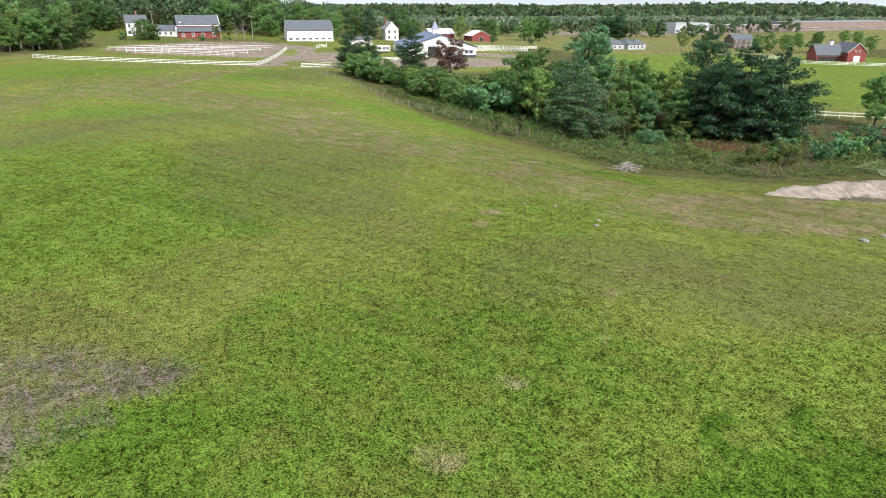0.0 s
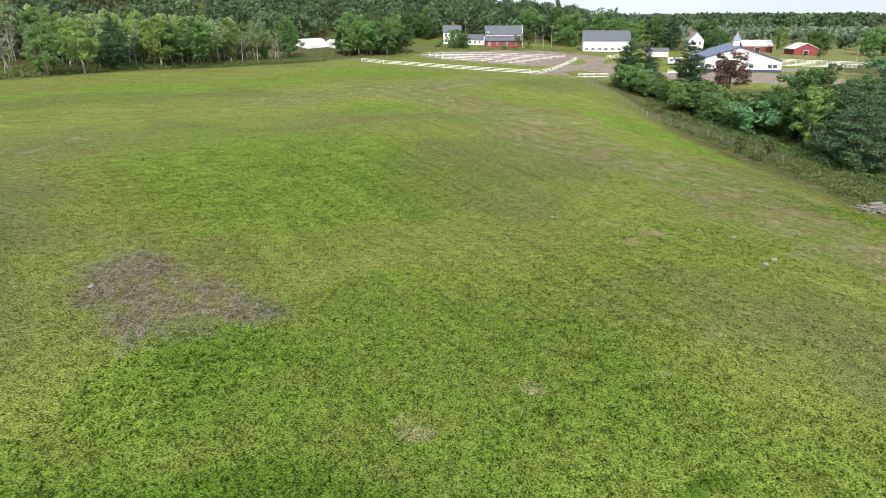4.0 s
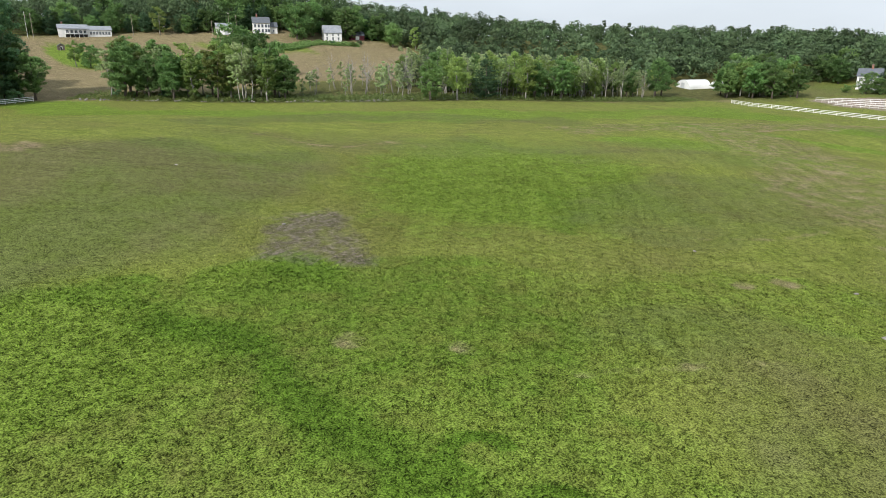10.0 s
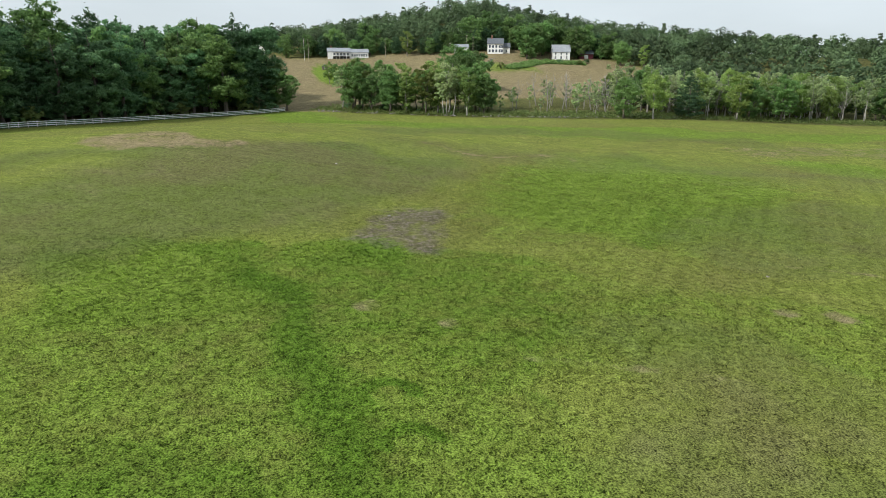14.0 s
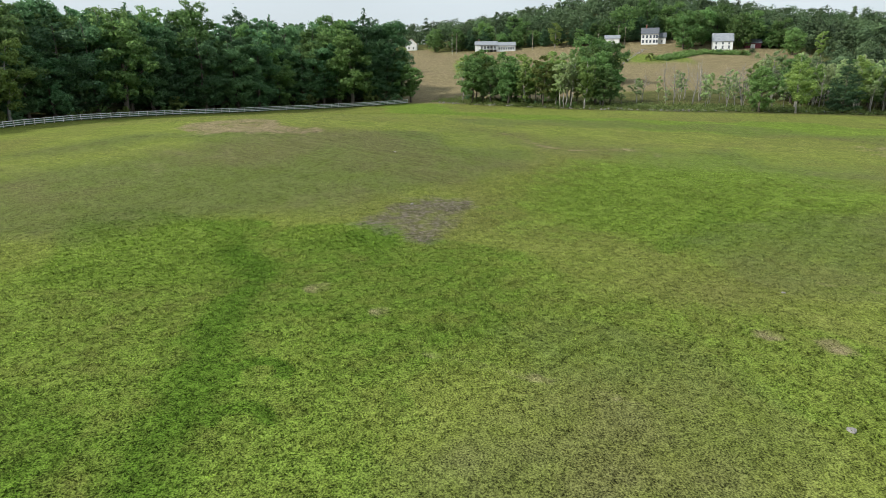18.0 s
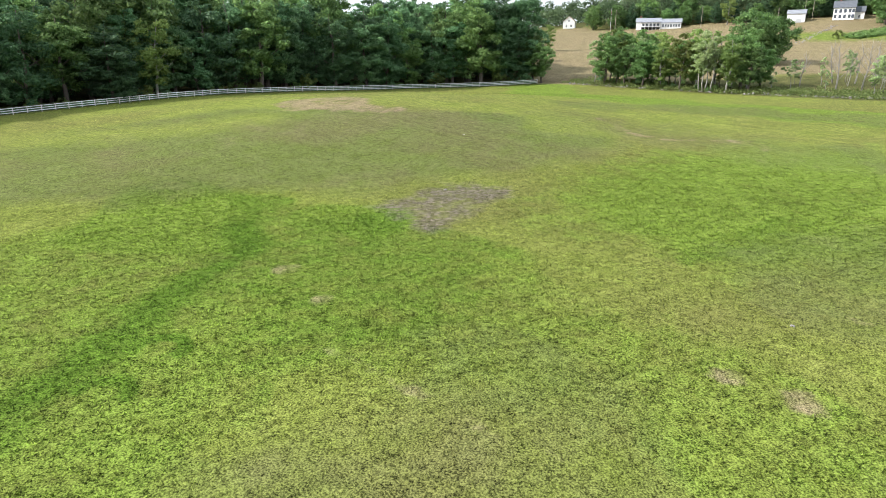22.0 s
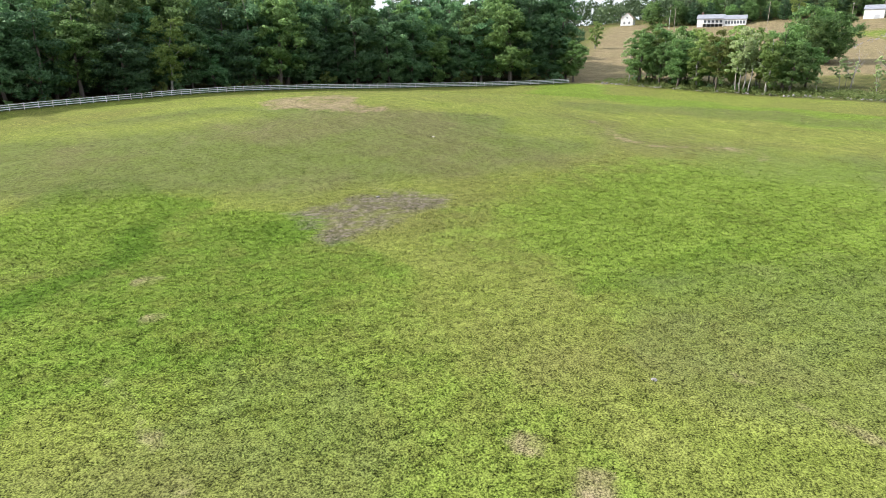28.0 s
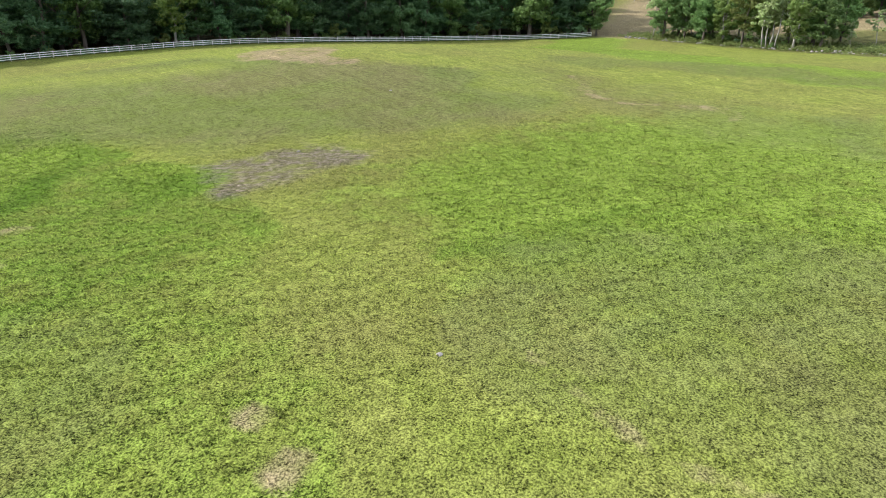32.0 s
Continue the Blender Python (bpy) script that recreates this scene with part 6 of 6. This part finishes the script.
for x, y, tall in ((-390, 48, 13), (-384, 98, 12), (-368, 150, 12), (-364, 153, 11), (-60, 326, 11), (-14, 318, 11), (135, 340, 11), (-345, 130, 11)):
    pole(x, y, tall, tall > 10.5, "weathered wooden utility pole")
h = thing("flagpole", pose(-388, 45, float(land(-388, 45))), "white flagpole with a small hanging flag", "flagpole")
part("shaft", Shape().tube([(0, 0, -0.5), (0, 0, 14)], [0.09, 0.05], 8).mesh("shaft", WHITE_PAINT), h)
fl = Shape()
for i in range(6):
    fl.v += [(0.06 + 0.35 * i, 0.12 * math.sin(i), 11.4 - 0.16 * i), (0.06 + 0.35 * i, 0.12 * math.sin(i + 0.4), 12.8 - 0.12 * i)]
fl.f = [(2 * i, 2 * i + 2, 2 * i + 3, 2 * i + 1) for i in range(5)]
part("flag", fl.mesh("flag", RED_BOARD), h, "faded red flag cloth")


def trailer(a, b, tall, label):
    h = thing("trailer", facade(a, b), label, "trailer", "parked trailers")
    w = math.dist(a, b) / 2
    part("body", Shape().box(-w, 0, 0.55, w, 2.3, tall, 0.12).mesh("body", TARP), h)
    part("stripe", Shape().box(-w + 0.2, -0.02, 1.1, w - 0.2, -0.004, 1.3).mesh("stripe", BLUE_PAINT), h)
    for x in (-w * 0.55, w * 0.1, w * 0.6):
        window(h, x, 0, 1.6, 0.8, 0.6, METAL)
    part("tow_bar", Shape().tube([(-w, 1.15, 0.6), (-w - 1.2, 1.15, 0.5)], [0.06, 0.05], 5).mesh("tow_bar", METAL), h)
    for x in (-0.5, 0.5):
        for y in (0.1, 2.0):
            t = part("wheel", Shape().tube([(x, y - 0.02, 0.36), (x, y + 0.2, 0.36)], [0.36, 0.36], 14).mesh("tyre", RUBBER), h)
            part("rim", Shape().tube([(x, y - 0.03, 0.36), (x, y + 0.21, 0.36)], [0.18, 0.18], 10).mesh("rim", METAL), t)


trailer((174, 334), (181, 335.5), 3.2, "white camper trailer beside the grey house")
trailer((36, 246), (41.5, 246.5), 2.9, "white horse trailer parked in the yard")
trailer((44, 250), (50, 250), 2.8, "white stock trailer parked in the yard")

# still water at the foot of the slope
WATER = bpy.data.materials.new("water")
on, ol, op = nodes_of(WATER)
op.inputs["Base Color"].default_value, op.inputs["Roughness"].default_value = (0.17, 0.21, 0.09, 1), 0.35
ring = [(95 + 15 * math.cos(t * 0.3927) * (1 + 0.12 * math.sin(3 * t)), 52 + 7 * math.sin(t * 0.3927), -4.28) for t in range(16)]
tagged(new("water", mesh_of("pond", ring, [tuple(range(16))], WATER)), "small still pond with green scum", "water", kind="structure")
